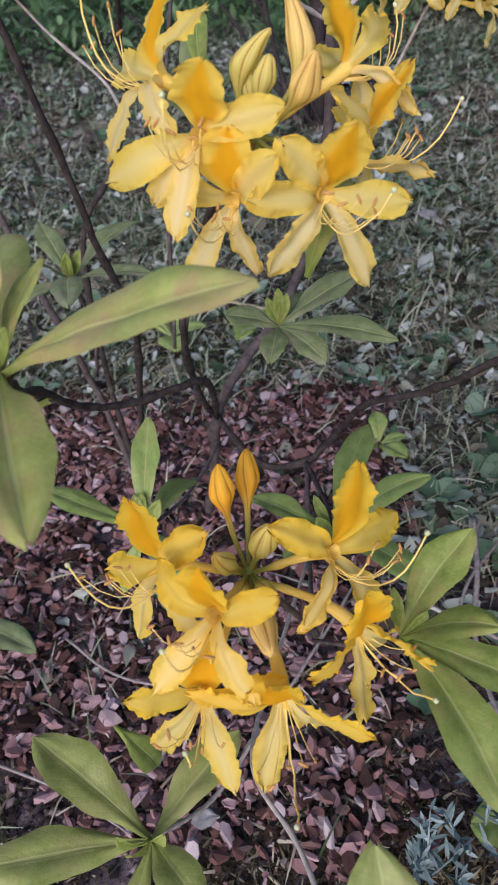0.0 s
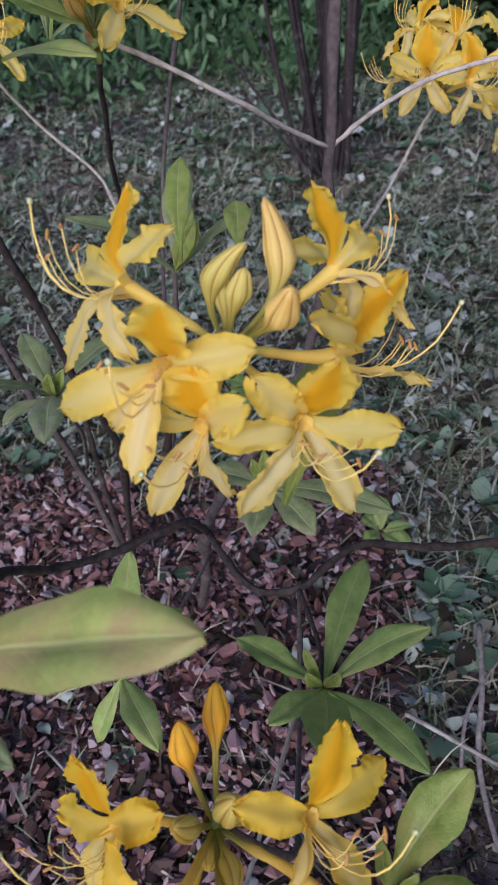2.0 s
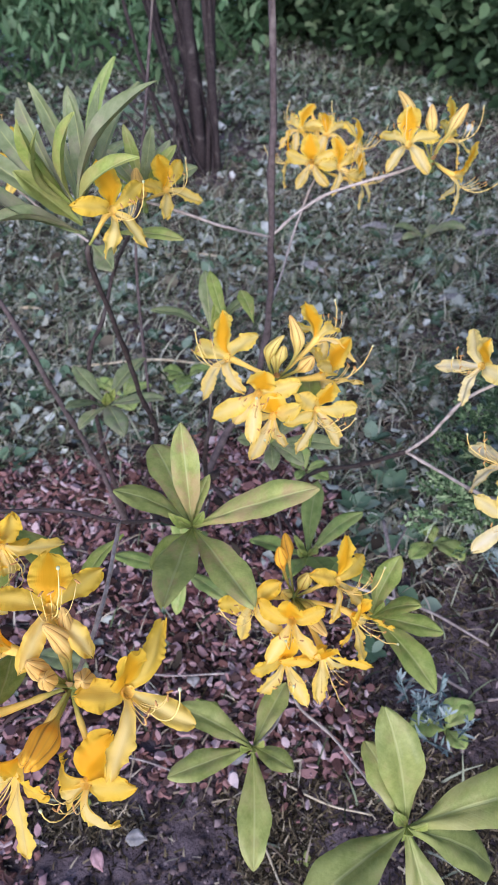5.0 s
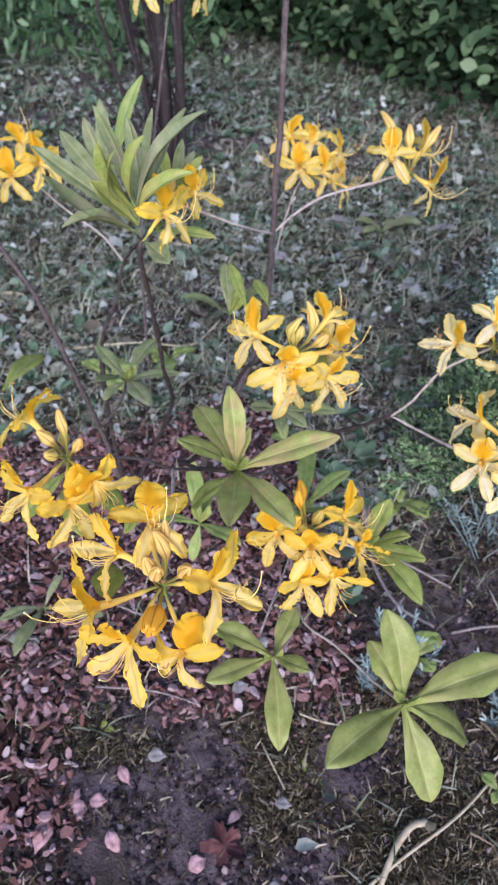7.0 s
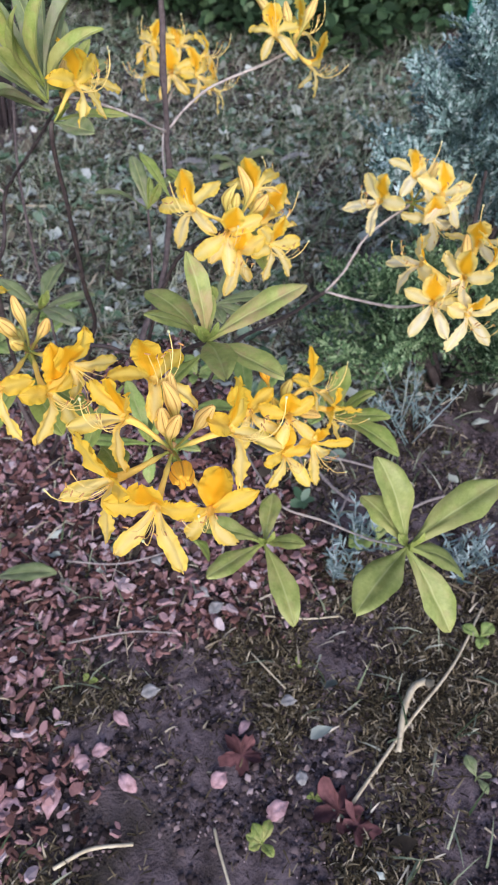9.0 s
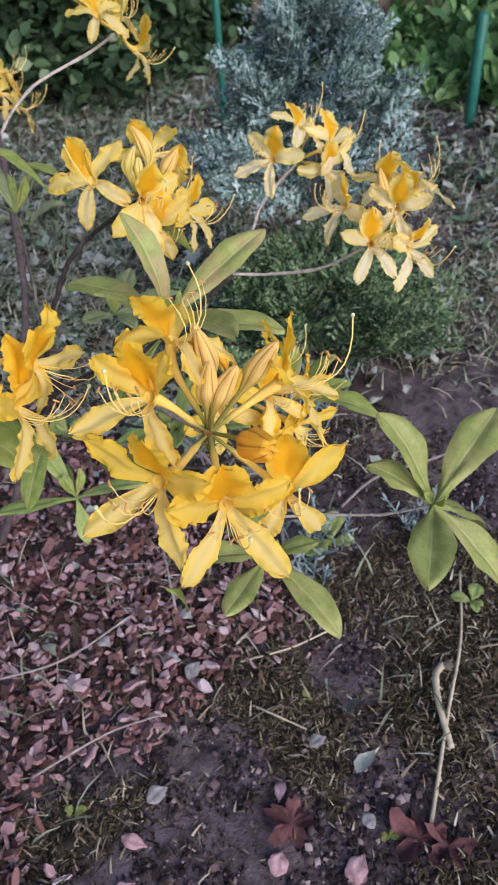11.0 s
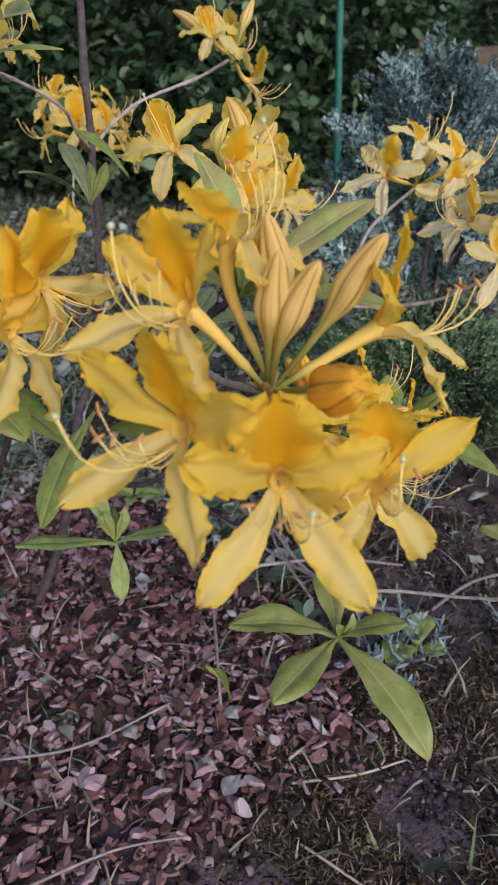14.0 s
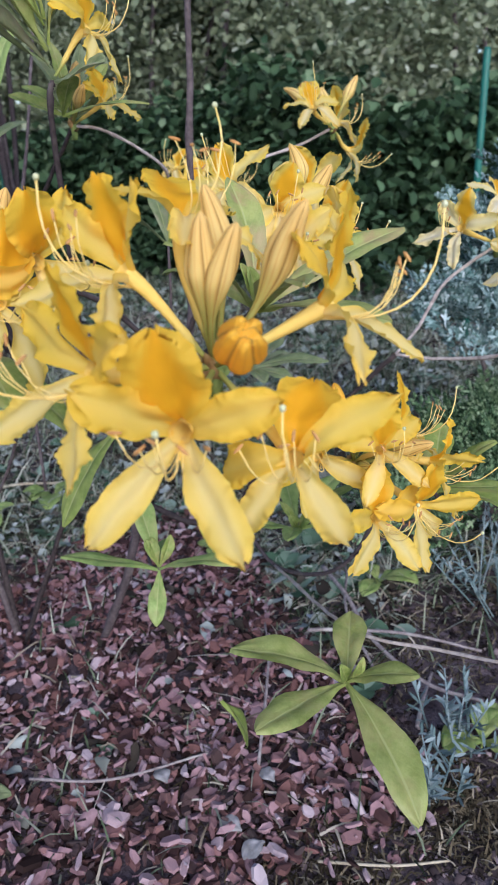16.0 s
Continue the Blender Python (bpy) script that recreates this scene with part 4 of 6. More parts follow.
def stake(x, y, h, r=0.011):
    v, f, uv = sweep([(0, 0, -0.05), (0, 0, h * 0.5), (0, 0, h - 0.01), (0, 0, h)], [r, r, r, r * 0.7], 12)
    ob = tagged(new("garden_stake", mesh_from("garden_stake", v, f, [STAKE], uv)), "green plastic-coated garden stake in the ground", "stake", "stakes by the hedge")
    ob.location = (x, y, 0)
    return ob


stake(2.06, 1.02, 0.34, 0.018)
stake(1.40, 1.52, 0.82, 0.010)
stake(0.235, 2.36, 0.9, 0.007)


def build_stems():
    """The old many-stemmed shrub with dark stems behind the azalea."""
    rng = random.Random(41)
    bush = tagged(new("bare_stemmed_shrub"), "old shrub with many dark upright stems", "shrub")
    bush.location = (0.16, 2.32, 0)
    for k in range(24):
        a = rng.uniform(0, 6.3)
        if k < 6:
            foot = Vector((0.05 + math.cos(a) * 0.035, math.sin(a) * 0.03, -0.02))
            h, out, th = rng.uniform(1.3, 1.8), Vector((rng.gauss(0.0, 0.09), rng.gauss(0, 0.08), 0)), (0.026, 0.018, 0.013, 0.010, 0.008, 0.007)[k]
        elif k < 13:
            foot = Vector((rng.uniform(-0.08, 0.03), rng.uniform(-0.04, 0.04), -0.02))
            h, out, th = rng.uniform(0.5, 1.3), Vector((-rng.uniform(0.02, 0.26), rng.gauss(0, 0.08), 0)), rng.uniform(0.004, 0.010)
        else:
            foot = Vector((rng.uniform(-0.10, 0.09), rng.uniform(-0.06, 0.04), -0.02))
            h, out, th = rng.uniform(0.12, 0.4), Vector((-rng.uniform(-0.08, 0.22), rng.gauss(0, 0.08), 0)), rng.uniform(0.003, 0.007)
        mid = foot + Vector((rng.gauss(0, 0.022), rng.gauss(0, 0.02), h * 0.45)) + out * 0.35
        branch(bush, [foot, mid, foot + Vector((0, 0, h)) + out], th, th * 0.55, BARK_BLACK, "stem", 0.16)


build_stems()


def lavender(x, y, r, n, seed):
    rng = random.Random(seed)
    plant = tagged(new("lavender_plant"), "silvery grey-green lavender tuft in the soil", "lavender", "lavender tufts in the bed")
    plant.location = (x, y, ground_height(x, y))
    pile = Pile()
    for k in range(n):
        a, el = rng.uniform(0, 6.3), rng.uniform(0.8, 1.5)
        d = Vector((math.cos(a) * math.cos(el), math.sin(a) * math.cos(el), math.sin(el)))
        ln = r * rng.uniform(0.6, 1.2)
        o = Vector((rng.gauss(0, r * 0.15), rng.gauss(0, r * 0.15), 0))
        v, f, uv = sweep([o, o + d * ln * 0.6, o + d * ln], [0.0013, 0.001, 0.0006], 5)
        pile.add(v, f)
        for j in range(16):
            t = 0.25 + 0.75 * j / 15
            b = rng.uniform(0, 6.3)
            v, f = oval(rng, 0.021 * (1.2 - 0.6 * t), 0.0017, 0.3)
            m = Matrix.LocRotScale(o + d * ln * t, Euler((rng.gauss(0, 0.4), -rng.uniform(0.3, 1.1), b)), None)
            pile.add(place(v, m), f)
    part_of(plant, "foliage", pile.mesh("foliage", [LAVENDER]), kind="stuff")
    return plant


lavender(0.46, 0.50, 0.13, 12, 1)
lavender(0.36, 0.225, 0.085, 12, 2)
lavender(0.25, 0.34, 0.09, 10, 3)
lavender(0.18, 0.30, 0.06, 6, 4)

# ---- the azalea: trusses of flowers ----
azalea = tagged(new("azalea_shrub"), "azalea shrub with clusters of yellow and orange flowers", "azalea")

TIP = Vector((0.0831, 0.3981, 0.5544))
flower(azalea, TIP, (0.0428, 0.4044, 0.5809), (-0.7, -0.29, 0.65), (0.28, 0.73, 0.62), 0.93, True, 1, (-3, -2, 0.99), (0, 0, 1), (1, -7, 1.02), (2, 5, 0.91), (-1, -7, 0.98))
flower(azalea, TIP, (0.0626, 0.3678, 0.5653), (-0.26, -0.9, 0.34), (0.18, 0.3, 0.94), 0.89, True, 2, (17, -36, 0.84), (0, 0, 1), (-50, -9, 1.14), (34, -27, 1.03), (-1, -5, 0.87))
flower(azalea, TIP, (0.0728, 0.3676, 0.5393), (-0.39, -0.92, 0.09), (0.02, 0.09, 1), 0.87, True, 3, (10, -11, 0.89), (-19, -29, 0.99), (0, 0, 1), (15, -1, 0.85), (-6, -30, 1.13))
flower(azalea, TIP, (0.1123, 0.3691, 0.5389), (0.43, -0.89, 0.13), (0.32, 0.28, 0.91), 0.89, True, 4, (-5, -24, 0.86), (8, -24, 0.97), (9, -13, 0.88), (-10, -19, 1.14), (-3, -21, 1.05), extra=258)
flower(azalea, TIP, (0.1293, 0.411, 0.5433), (0.98, 0.16, 0.12), (-0.14, 0.11, 0.98), 1.02, True, 5, (-15, -39, 0.98), (0, 0, 1), (22, 27, 1.19), (0, 0, 1), (-8, -89, 0.87))
flower(azalea, TIP, (0.1264, 0.4266, 0.5733), (0.71, 0.62, 0.33), (-0.52, 0.14, 0.84), 0.89, True, 6, (-2, -12, 0.86), (0, 0, 1), (0, 0, 1), (0, 0, 1), (2, -8, 0.98))
flower_bud(azalea, TIP, (0.0901, 0.4063, 0.5913), 1.05, 7, -0.22)
flower_bud(azalea, TIP, (0.1001, 0.412, 0.6031), 1.1, 8, 0.20)
flower_bud(azalea, TIP, (0.0921, 0.4027, 0.5828), 1.1, 9, -0.05)
flower_bud(azalea, TIP, (0.1087, 0.3747, 0.5879), 1.1, 10, 0.1)

TIP = Vector((0.0729, 0.2956, 0.4031))
flower(azalea, TIP, (0.0348, 0.2852, 0.4203), (-0.66, -0.60, 0.40), (-0.15, 0.66, 0.72), 0.95, False, 11, (9, -18, 0.88), (0, 0, 1), (-17, -5, 0.94), (0, 0, 1), (7, -6, 1.02))
flower(azalea, TIP, (0.0618, 0.2518, 0.4309), (-0.32, -0.82, 0.48), (0.08, 0.48, 0.87), 0.86, False, 12, (6, -42, 0.94), (-9, -9, 0.89), (6, 8, 0.96), (-5, -19, 0.97), (1, -24, 1.07))
flower(azalea, TIP, (0.1127, 0.2904, 0.4215), (0.66, -0.52, 0.48), (0.0, 0.72, 0.68), 0.94, False, 13, (-1, -15, 1.06), (-6, -12, 1.02), (0, 0, 1), (1, -34, 0.9), (10, -22, 0.98))
flower(azalea, TIP, (0.12, 0.2643, 0.4008), (0.57, -0.81, -0.12), (-0.04, -0.18, 0.98), 0.92, False, 14, (0, 0, 1), (2, -92, 0.96), (3, -29, 0.96), (0, 0, 1), (-4, -51, 1.01))
flower(azalea, TIP, (0.0547, 0.2437, 0.3892), (-0.08, -0.94, 0.34), (0.06, 0.33, 0.94), 0.92, False, 15, (0, 0, 1), (0, 0, 1), (-10, -37, 0.87), (9, -33, 1.03), (1, -5, 1.02))
flower(azalea, TIP, (0.087, 0.2422, 0.3863), (0.06, -0.99, -0.13), (-0.05, -0.13, 0.99), 0.99, False, 16, (-2, -8, 1.03), (14, -40, 1.02), (0, 0, 1), (0, 0, 1), (-12, -48, 0.99))
flower_bud(azalea, TIP, (0.0735, 0.3314, 0.4442), 1.0, 17, 0, 0.5, BUD_ORANGE)
flower_bud(azalea, TIP, (0.0638, 0.3059, 0.4575), 1.0, 18, -0.03, 0.55, BUD_ORANGE)
flower_bud(azalea, TIP, (0.0844, 0.2876, 0.4415), 1.1, 19, 0, 0.3, BUD_GREEN)
flower_bud(azalea, TIP, (0.0714, 0.2785, 0.4058), 1.1, 20, 0, 0.3, BUD_GREEN)
flower_bud(azalea, TIP, (0.0611, 0.2826, 0.4292), 1.1, 21, 0, 0.3, BUD_GREEN)

TIP = Vector((-0.0814, 0.1747, 0.5272))
flower(azalea, TIP, (-0.1146, 0.1325, 0.5221), (-0.56, -0.8, 0.2), (0.16, 0.14, 0.98), 0.99, False, 22, (-8, -34, 0.97), (-2, -29, 0.92), (7, -44, 0.95), (-2, -37, 1.12), (6, -25, 1.13))
flower(azalea, TIP, (-0.0795, 0.1239, 0.5099), (-0.56, -0.61, 0.56), (0.28, 0.5, 0.82), 0.91, False, 23, (15, 35, 0.92), (-5, -4, 1.1), (-23, 27, 0.92), (5, 29, 1.07), (9, 13, 0.86))
flower(azalea, TIP, (-0.1353, 0.1587, 0.5396), (-0.91, -0.18, 0.36), (0.36, 0.04, 0.93), 1.0, False, 24, (6, -37, 0.94), (-5, -27, 0.98), (-2, -14, 1.05), (-8, -25, 1), (9, -27, 1.11))
flower(azalea, TIP, (-0.1129, 0.1823, 0.5674), (-0.77, -0.09, 0.64), (0.6, 0.25, 0.76), 0.9, False, 25, (-6, -49, 0.9), (-27, -43, 0.96), (13, -54, 0.95), (0, 0, 1), (21, -34, 1.12))
flower(azalea, TIP, (-0.0806, 0.1914, 0.583), (0.29, -0.27, 0.92), (-0.1, 0.95, 0.31), 0.89, False, 26, (7, -10, 0.86), (-7, 1, 1.05), (1, -3, 0.93), (0, 0, 1), (0, 0, 1))
flower(azalea, TIP, (-0.0425, 0.1491, 0.5518), (0.62, -0.61, 0.49), (-0.17, 0.51, 0.84), 1.0, False, 27, (-7, -39, 0.96), (-14, 1, 1.11), (13, -12, 0.94), (-3, -38, 0.99), (11, -12, 1.05))
flower_bud(azalea, TIP, (-0.0895, 0.1591, 0.5839), 1.0, 28, -0.04, 0.33)
flower_bud(azalea, TIP, (-0.0786, 0.1751, 0.591), 1.05, 29, 0.06, 0.36)
flower_bud(azalea, TIP, (-0.0806, 0.1508, 0.581), 0.95, 30, -0.08, 0.34)
flower_bud(azalea, TIP, (-0.063, 0.1422, 0.587), 1.0, 31, 0.07, 0.36)

TIP = Vector((-0.1429, 0.3027, 0.553))
flower(azalea, TIP, (-0.1207, 0.2571, 0.5597), (0.33, -0.93, -0.16), (-0.47, -0.31, 0.83), 0.94, False, 32, (14, -15, 0.99), (-10, -8, 0.93), (0, 0, 1), (-4, -15, 1.02), (0, 0, 1))
flower(azalea, TIP, (-0.1394, 0.2516, 0.5475), (0.53, -0.84, 0.11), (0.21, 0.25, 0.94), 0.99, False, 33, (0, 0, 1), (0, 0, 1), (-4, -17, 0.99), (7, -12, 1.05), (-3, -6, 0.97))
flower(azalea, TIP, (-0.1786, 0.2639, 0.5577), (-0.75, -0.6, 0.28), (0.18, 0.22, 0.96), 0.98, False, 34, (2, -23, 0.98), (-5, -6, 0.99), (0, 0, 1), (1, -18, 1), (2, -17, 1.03))
flower_bud(azalea, TIP, (-0.143, 0.3153, 0.596), 0.7, 35, 0.05)
flower_bud(azalea, TIP, (-0.1249, 0.2816, 0.5895), 0.65, 36, 0)

TIP = Vector((0.3167, 0.4153, 0.5113))
flower(azalea, TIP, (0.2591, 0.4049, 0.5325), (-0.87, -0.22, 0.45), (0.49, -0.2, 0.85), 0.91, 2, 37, (-2, -34, 0.9), (-7, -10, 1.02), (1, -6, 0.94), (2, -12, 0.99), (7, -28, 1.05))
flower(azalea, TIP, (0.3053, 0.403, 0.5528), (0.16, -0.56, 0.82), (0.41, 0.79, 0.46), 0.89, 2, 38, (7, 3, 0.97), (-8, 17, 0.94), (2, 2, 0.91), (0, 0, 1), (0, 0, 1))
flower(azalea, TIP, (0.3288, 0.3788, 0.5333), (0.04, -0.81, 0.58), (0.33, 0.56, 0.76), 0.96, 2, 39, (-2, 2, 0.91), (2, -8, 1.03), (0, 0, 1), (0, 0, 1), (0, 0, 1))
flower(azalea, TIP, (0.3161, 0.3767, 0.5082), (-0.17, -0.96, -0.24), (-0.42, -0.14, 0.89), 1.02, 2, 40, (4, -13, 0.96), (0, 0, 1), (17, 8, 0.99), (0, 0, 1), (-20, -12, 1.09))

TIP = Vector((0.2859, 0.2817, 0.4795))
flower(azalea, TIP, (0.2445, 0.311, 0.511), (-0.77, 0.32, 0.55), (0.37, -0.48, 0.8), 0.96, 2, 41, (1, -43, 0.97), (0, 0, 1), (0, 0, 1), (-1, -20, 0.97), (1, -28, 1.05))
flower(azalea, TIP, (0.2345, 0.2697, 0.4881), (-0.51, -0.72, 0.48), (0.34, 0.34, 0.88), 0.9, 2, 42, (-10, -26, 0.96), (15, 26, 0.95), (-1, -16, 0.92), (0, -16, 1.01), (-4, -1, 1.02))
flower(azalea, TIP, (0.2565, 0.2617, 0.5136), (-0.93, -0.33, 0.19), (0.21, -0.04, 0.98), 0.87, 2, 43, (2, -15, 1.02), (-10, -1, 0.94), (8, 2, 0.86), (0, 0, 1), (0, 0, 1))
flower(azalea, TIP, (0.2617, 0.2444, 0.479), (-0.2, -0.98, 0.09), (0.09, 0.07, 0.99), 0.95, 2, 44, (-2, -36, 0.92), (0, 0, 1), (7, -21, 0.96), (-6, -26, 1.06), (0, -17, 1.02))

TIP = Vector((0.2967, 0.647, 0.6167))
flower(azalea, TIP, (0.2673, 0.6414, 0.6412), (-0.36, -0.5, 0.79), (0.33, 0.72, 0.61), 0.93, True, 45, (0, 5, 1.04), (0, 18, 0.91), (6, 6, 0.96), (-4, 11, 1.04), (-3, -7, 0.94))
flower(azalea, TIP, (0.3319, 0.6815, 0.6273), (0.89, -0.1, 0.45), (-0.39, 0.36, 0.85), 0.97, True, 46, (-1, -24, 0.97), (0, 0, 1), (0, 0, 1), (-3, -35, 1.06), (4, 16, 0.95))
flower(azalea, TIP, (0.3356, 0.6579, 0.5906), (0.89, -0.34, -0.29), (0.31, 0.01, 0.95), 0.98, True, 47, (0, 0, 1), (-2, -31, 1.04), (0, 0, 1), (0, 0, 1), (2, -24, 0.95))
flower_bud(azalea, TIP, (0.2877, 0.7282, 0.6666), 1.1, 48, 0)

TIP = Vector((0.2378, 0.883, 0.526))
flower(azalea, TIP, (0.197, 0.9055, 0.5425), (-0.91, 0.33, 0.24), (0.23, -0.07, 0.97), 0.97, True, 49, (2, -13, 0.96), (0, 0, 1), (0, 0, 1), (0, 0, 1), (-2, -8, 1.01))
flower(azalea, TIP, (0.2461, 0.8855, 0.5773), (0.04, -0.37, 0.93), (0.03, 0.93, 0.36), 0.98, True, 50, (5, 1, 1), (-5, -5, 0.98), (0, 0, 1), (0, 0, 1), (0, 0, 1))
flower(azalea, TIP, (0.2887, 0.8796, 0.5592), (0.87, -0.29, 0.39), (0.02, 0.82, 0.57), 1.0, True, 51, (2, -6, 1), (0, 0, 1), (0, 0, 1), (0, 0, 1), (0, 0, 1))
flower(azalea, TIP, (0.2884, 0.8609, 0.5185), (0.84, -0.47, 0.26), (-0.13, 0.28, 0.95), 1.01, True, 52, (0, 0, 1), (0, 0, 1), (0, 0, 1), (0, -11, 1.02), (0, -1, 1))

TIP = Vector((-0.0016, 0.613, 0.6264))
flower(azalea, TIP, (0.0221, 0.5879, 0.646), (0.52, -0.57, 0.64), (-0.42, 0.49, 0.77), 0.83, False, 53, (11, -7, 0.91), (-12, -16, 1.03), (2, -23, 0.88), (-11, -19, 1), (11, -11, 0.94))

TIP = Vector((-0.0814, 0.1747, 0.5272))
flower_bud(azalea, TIP, (-0.0966, 0.1202, 0.5519), 1.75, 75, 0.04, 0.40, BUD_ORANGE, 0.35)
flower_bud(azalea, TIP, (-0.0716, 0.1846, 0.5874), 0.9, 202, 0)
TIP = Vector((0.0729, 0.2956, 0.4031))
flower_bud(azalea, TIP, (0.0849, 0.2676, 0.4211), 0.8, 203, 0)
flower_bud(azalea, TIP, (0.085, 0.235, 0.4357), 0.9, 204, 0)
TIP = Vector((0.0831, 0.3981, 0.5544))
flower_bud(azalea, TIP, (0.0821, 0.4067, 0.5788), 0.7, 205, 0)
TIP = Vector((0.2859, 0.2817, 0.4795))
flower(azalea, TIP, (0.3127, 0.2696, 0.5174), (0.04, -0.01, 0.05), (0, 0.2, 1), 0.95, 2, 41)
flower(azalea, TIP, (0.3209, 0.3117, 0.5095), (0.7, 0.6, 0.6), (0, 0, 1), 0.92, 2, 42)
flower_bud(azalea, TIP, (0.2976, 0.3056, 0.529), 1.0, 206, 0)
TIP = Vector((0.3167, 0.4153, 0.5113))
flower_bud(azalea, TIP, (0.3599, 0.4291, 0.5424), 1.2, 207, 0)
TIP = Vector((0.2967, 0.647, 0.6167))
flower_bud(azalea, TIP, (0.3291, 0.6485, 0.6684), 1.1, 208, 0)
flower_bud(azalea, TIP, (0.3061, 0.6846, 0.6598), 1.2, 209, 0)
TIP = Vector((0.2378, 0.883, 0.526))
flower(azalea, TIP, (0.2117, 0.9027, 0.5821), (-0.6, -0.2, 0.8), (0, 0.1, 1), 0.95, True, 50)
flower(azalea, TIP, (0.2562, 0.8465, 0.5447), (0.4, -0.6, 0.3), (0, 0.1, 1), 0.95, True, 51)
flower(azalea, TIP, (0.2165, 0.8521, 0.5508), (-0.3, -0.8, 0.1), (0, 0.1, 1), 0.95, True, 52)
flower_bud(azalea, TIP, (0.2329, 0.9028, 0.5959), 0.6, 210, 0)
TIP = Vector((-0.0016, 0.613, 0.6264))
flower_bud(azalea, TIP, (-0.0057, 0.5721, 0.6702), 1.0, 211, 0)
flower_bud(azalea, TIP, (-0.0019, 0.5716, 0.6544), 0.9, 212, 0)
flower(azalea, (-0.047, 0.478, 0.652), (-0.021, 0.468, 0.682), (0.60, -0.60, 0.40), (-0.1, 0.3, 1), 0.92, False, 60)
TIP = Vector((-0.1429, 0.3027, 0.553))
flower(azalea, TIP, (-0.1701, 0.3293, 0.5855), (-0.54, 0.53, 0.65), (0.2, 0.2, 1), 0.95, False, 61)
TIP = Vector((-0.1429, 0.3027, 0.553))
flower_bud(azalea, TIP, (-0.158, 0.2959, 0.5948), 0.9, 213, 0)
flower_bud(azalea, TIP, (-0.1557, 0.2793, 0.5828), 0.9, 214, 0)
flower_bud(azalea, TIP, (-0.1458, 0.3376, 0.5533), 1.1, 215, 0)
TIP = Vector((-0.178, 0.86, 0.585))
flower(azalea, TIP, (-0.1486, 0.8306, 0.6046), (0.64, -0.64, 0.43), (0, 0.2, 1), 0.95, False, 65)
flower(azalea, TIP, (-0.1922, 0.8173, 0.5945), (-0.31, -0.93, 0.21), (0, 0.2, 1), 0.95, False, 66)
flower(azalea, TIP, (-0.1682, 0.8502, 0.6289), (0.21, -0.21, 0.95), (0, 0.2, 1), 0.95, False, 67)

# ---- leaves ----
NODE = Vector((-0.0007, 0.289, 0.5186))
leaf(azalea, NODE, (0.0885, 0.2723, 0.5544), 0.0125, 0.26, 0.32, (0, -0.25, 1), 301, LEAF_BRONZE)
leaf(azalea, NODE, (0.0026, 0.3218, 0.5876), 0.0098, 0.42, 0.65, (0, -1, 0.4), 302, LEAF_BRONZE)
leaf(azalea, NODE, (0.0165, 0.3074, 0.5494), 0.0055, 0.24, 0.30, (0, 0, 1), 303, LEAF_BRONZE)
leaf(azalea, NODE, (-0.0484, 0.2974, 0.5594), 0.0112, 0.36, 0.20, (0, 0, 1), 304, LEAF_BRONZE)
leaf(azalea, NODE, (0.0317, 0.2114, 0.5213), 0.0129, 0.18, 0.50, (0, 0, 1), 305, LEAF_BRONZE)
leaf(azalea, NODE, (-0.0238, 0.2034, 0.5462), 0.0136, 0.30, 0.40, (0, 0, 1), 306, LEAF_BRONZE)
leaf(azalea, NODE, (-0.0226, 0.3702, 0.5304), 0.0130, 0.42, 0.30, (0, 0, 1), 307, LEAF_BRONZE)
leaf(azalea, NODE, (-0.0106, 0.2777, 0.5441), 0.0046, 0.3, 0.6, (0, -1, 0.3), 308, LEAF)
leaf(azalea, NODE, (0.0091, 0.2824, 0.5385), 0.0033, 0.3, 0.6, (0, -1, 0.3), 309, LEAF)
leaf(azalea, NODE, (-0.0144, 0.2803, 0.5462), 0.0036, 0.3, 0.6, (0, -1, 0.3), 310, LEAF)
NODE = Vector((0.117, 0.442, 0.265))
leaf(azalea, NODE, (0.1502, 0.5315, 0.2931), 0.0121, 0.30, 0.30, (0, 0, 1), 311, LEAF_SHADE)
leaf(azalea, NODE, (0.1881, 0.4697, 0.293), 0.0110, 0.42, 0.20, (0, 0, 1), 312, LEAF_SHADE)
leaf(azalea, NODE, (0.0564, 0.4792, 0.2665), 0.0102, 0.24, 0.50, (0, 0, 1), 313, LEAF_SHADE)
leaf(azalea, NODE, (0.0825, 0.4061, 0.2823), 0.0088, 0.36, 0.40, (0, 0, 1), 314, LEAF_SHADE)
leaf(azalea, NODE, (0.1148, 0.3511, 0.3505), 0.0136, 0.18, 0.30, (0, 0, 1), 315, LEAF_SHADE)
leaf(azalea, NODE, (0.1757, 0.3776, 0.2857), 0.0115, 0.30, 0.20, (0, 0, 1), 316, LEAF_SHADE)
leaf(azalea, NODE, (0.1274, 0.4419, 0.2827), 0.0054, 0.3, 0.6, (0, -1, 0.3), 317, LEAF)
leaf(azalea, NODE, (0.1063, 0.4407, 0.2834), 0.0050, 0.3, 0.6, (0, -1, 0.3), 318, LEAF)
leaf(azalea, NODE, (0.1044, 0.4529, 0.2933), 0.0038, 0.3, 0.6, (0, -1, 0.3), 319, LEAF)
NODE = Vector((-0.022, 0.45, 0.265))
leaf(azalea, NODE, (-0.1003, 0.4686, 0.2924), 0.0105, 0.18, 0.20, (0, 0, 1), 320, LEAF_SHADE)
leaf(azalea, NODE, (-0.0191, 0.5159, 0.32), 0.0106, 0.30, 0.50, (0, 0, 1), 321, LEAF_SHADE)
leaf(azalea, NODE, (0.0065, 0.527, 0.243), 0.0105, 0.42, 0.40, (0, 0, 1), 322, LEAF_SHADE)
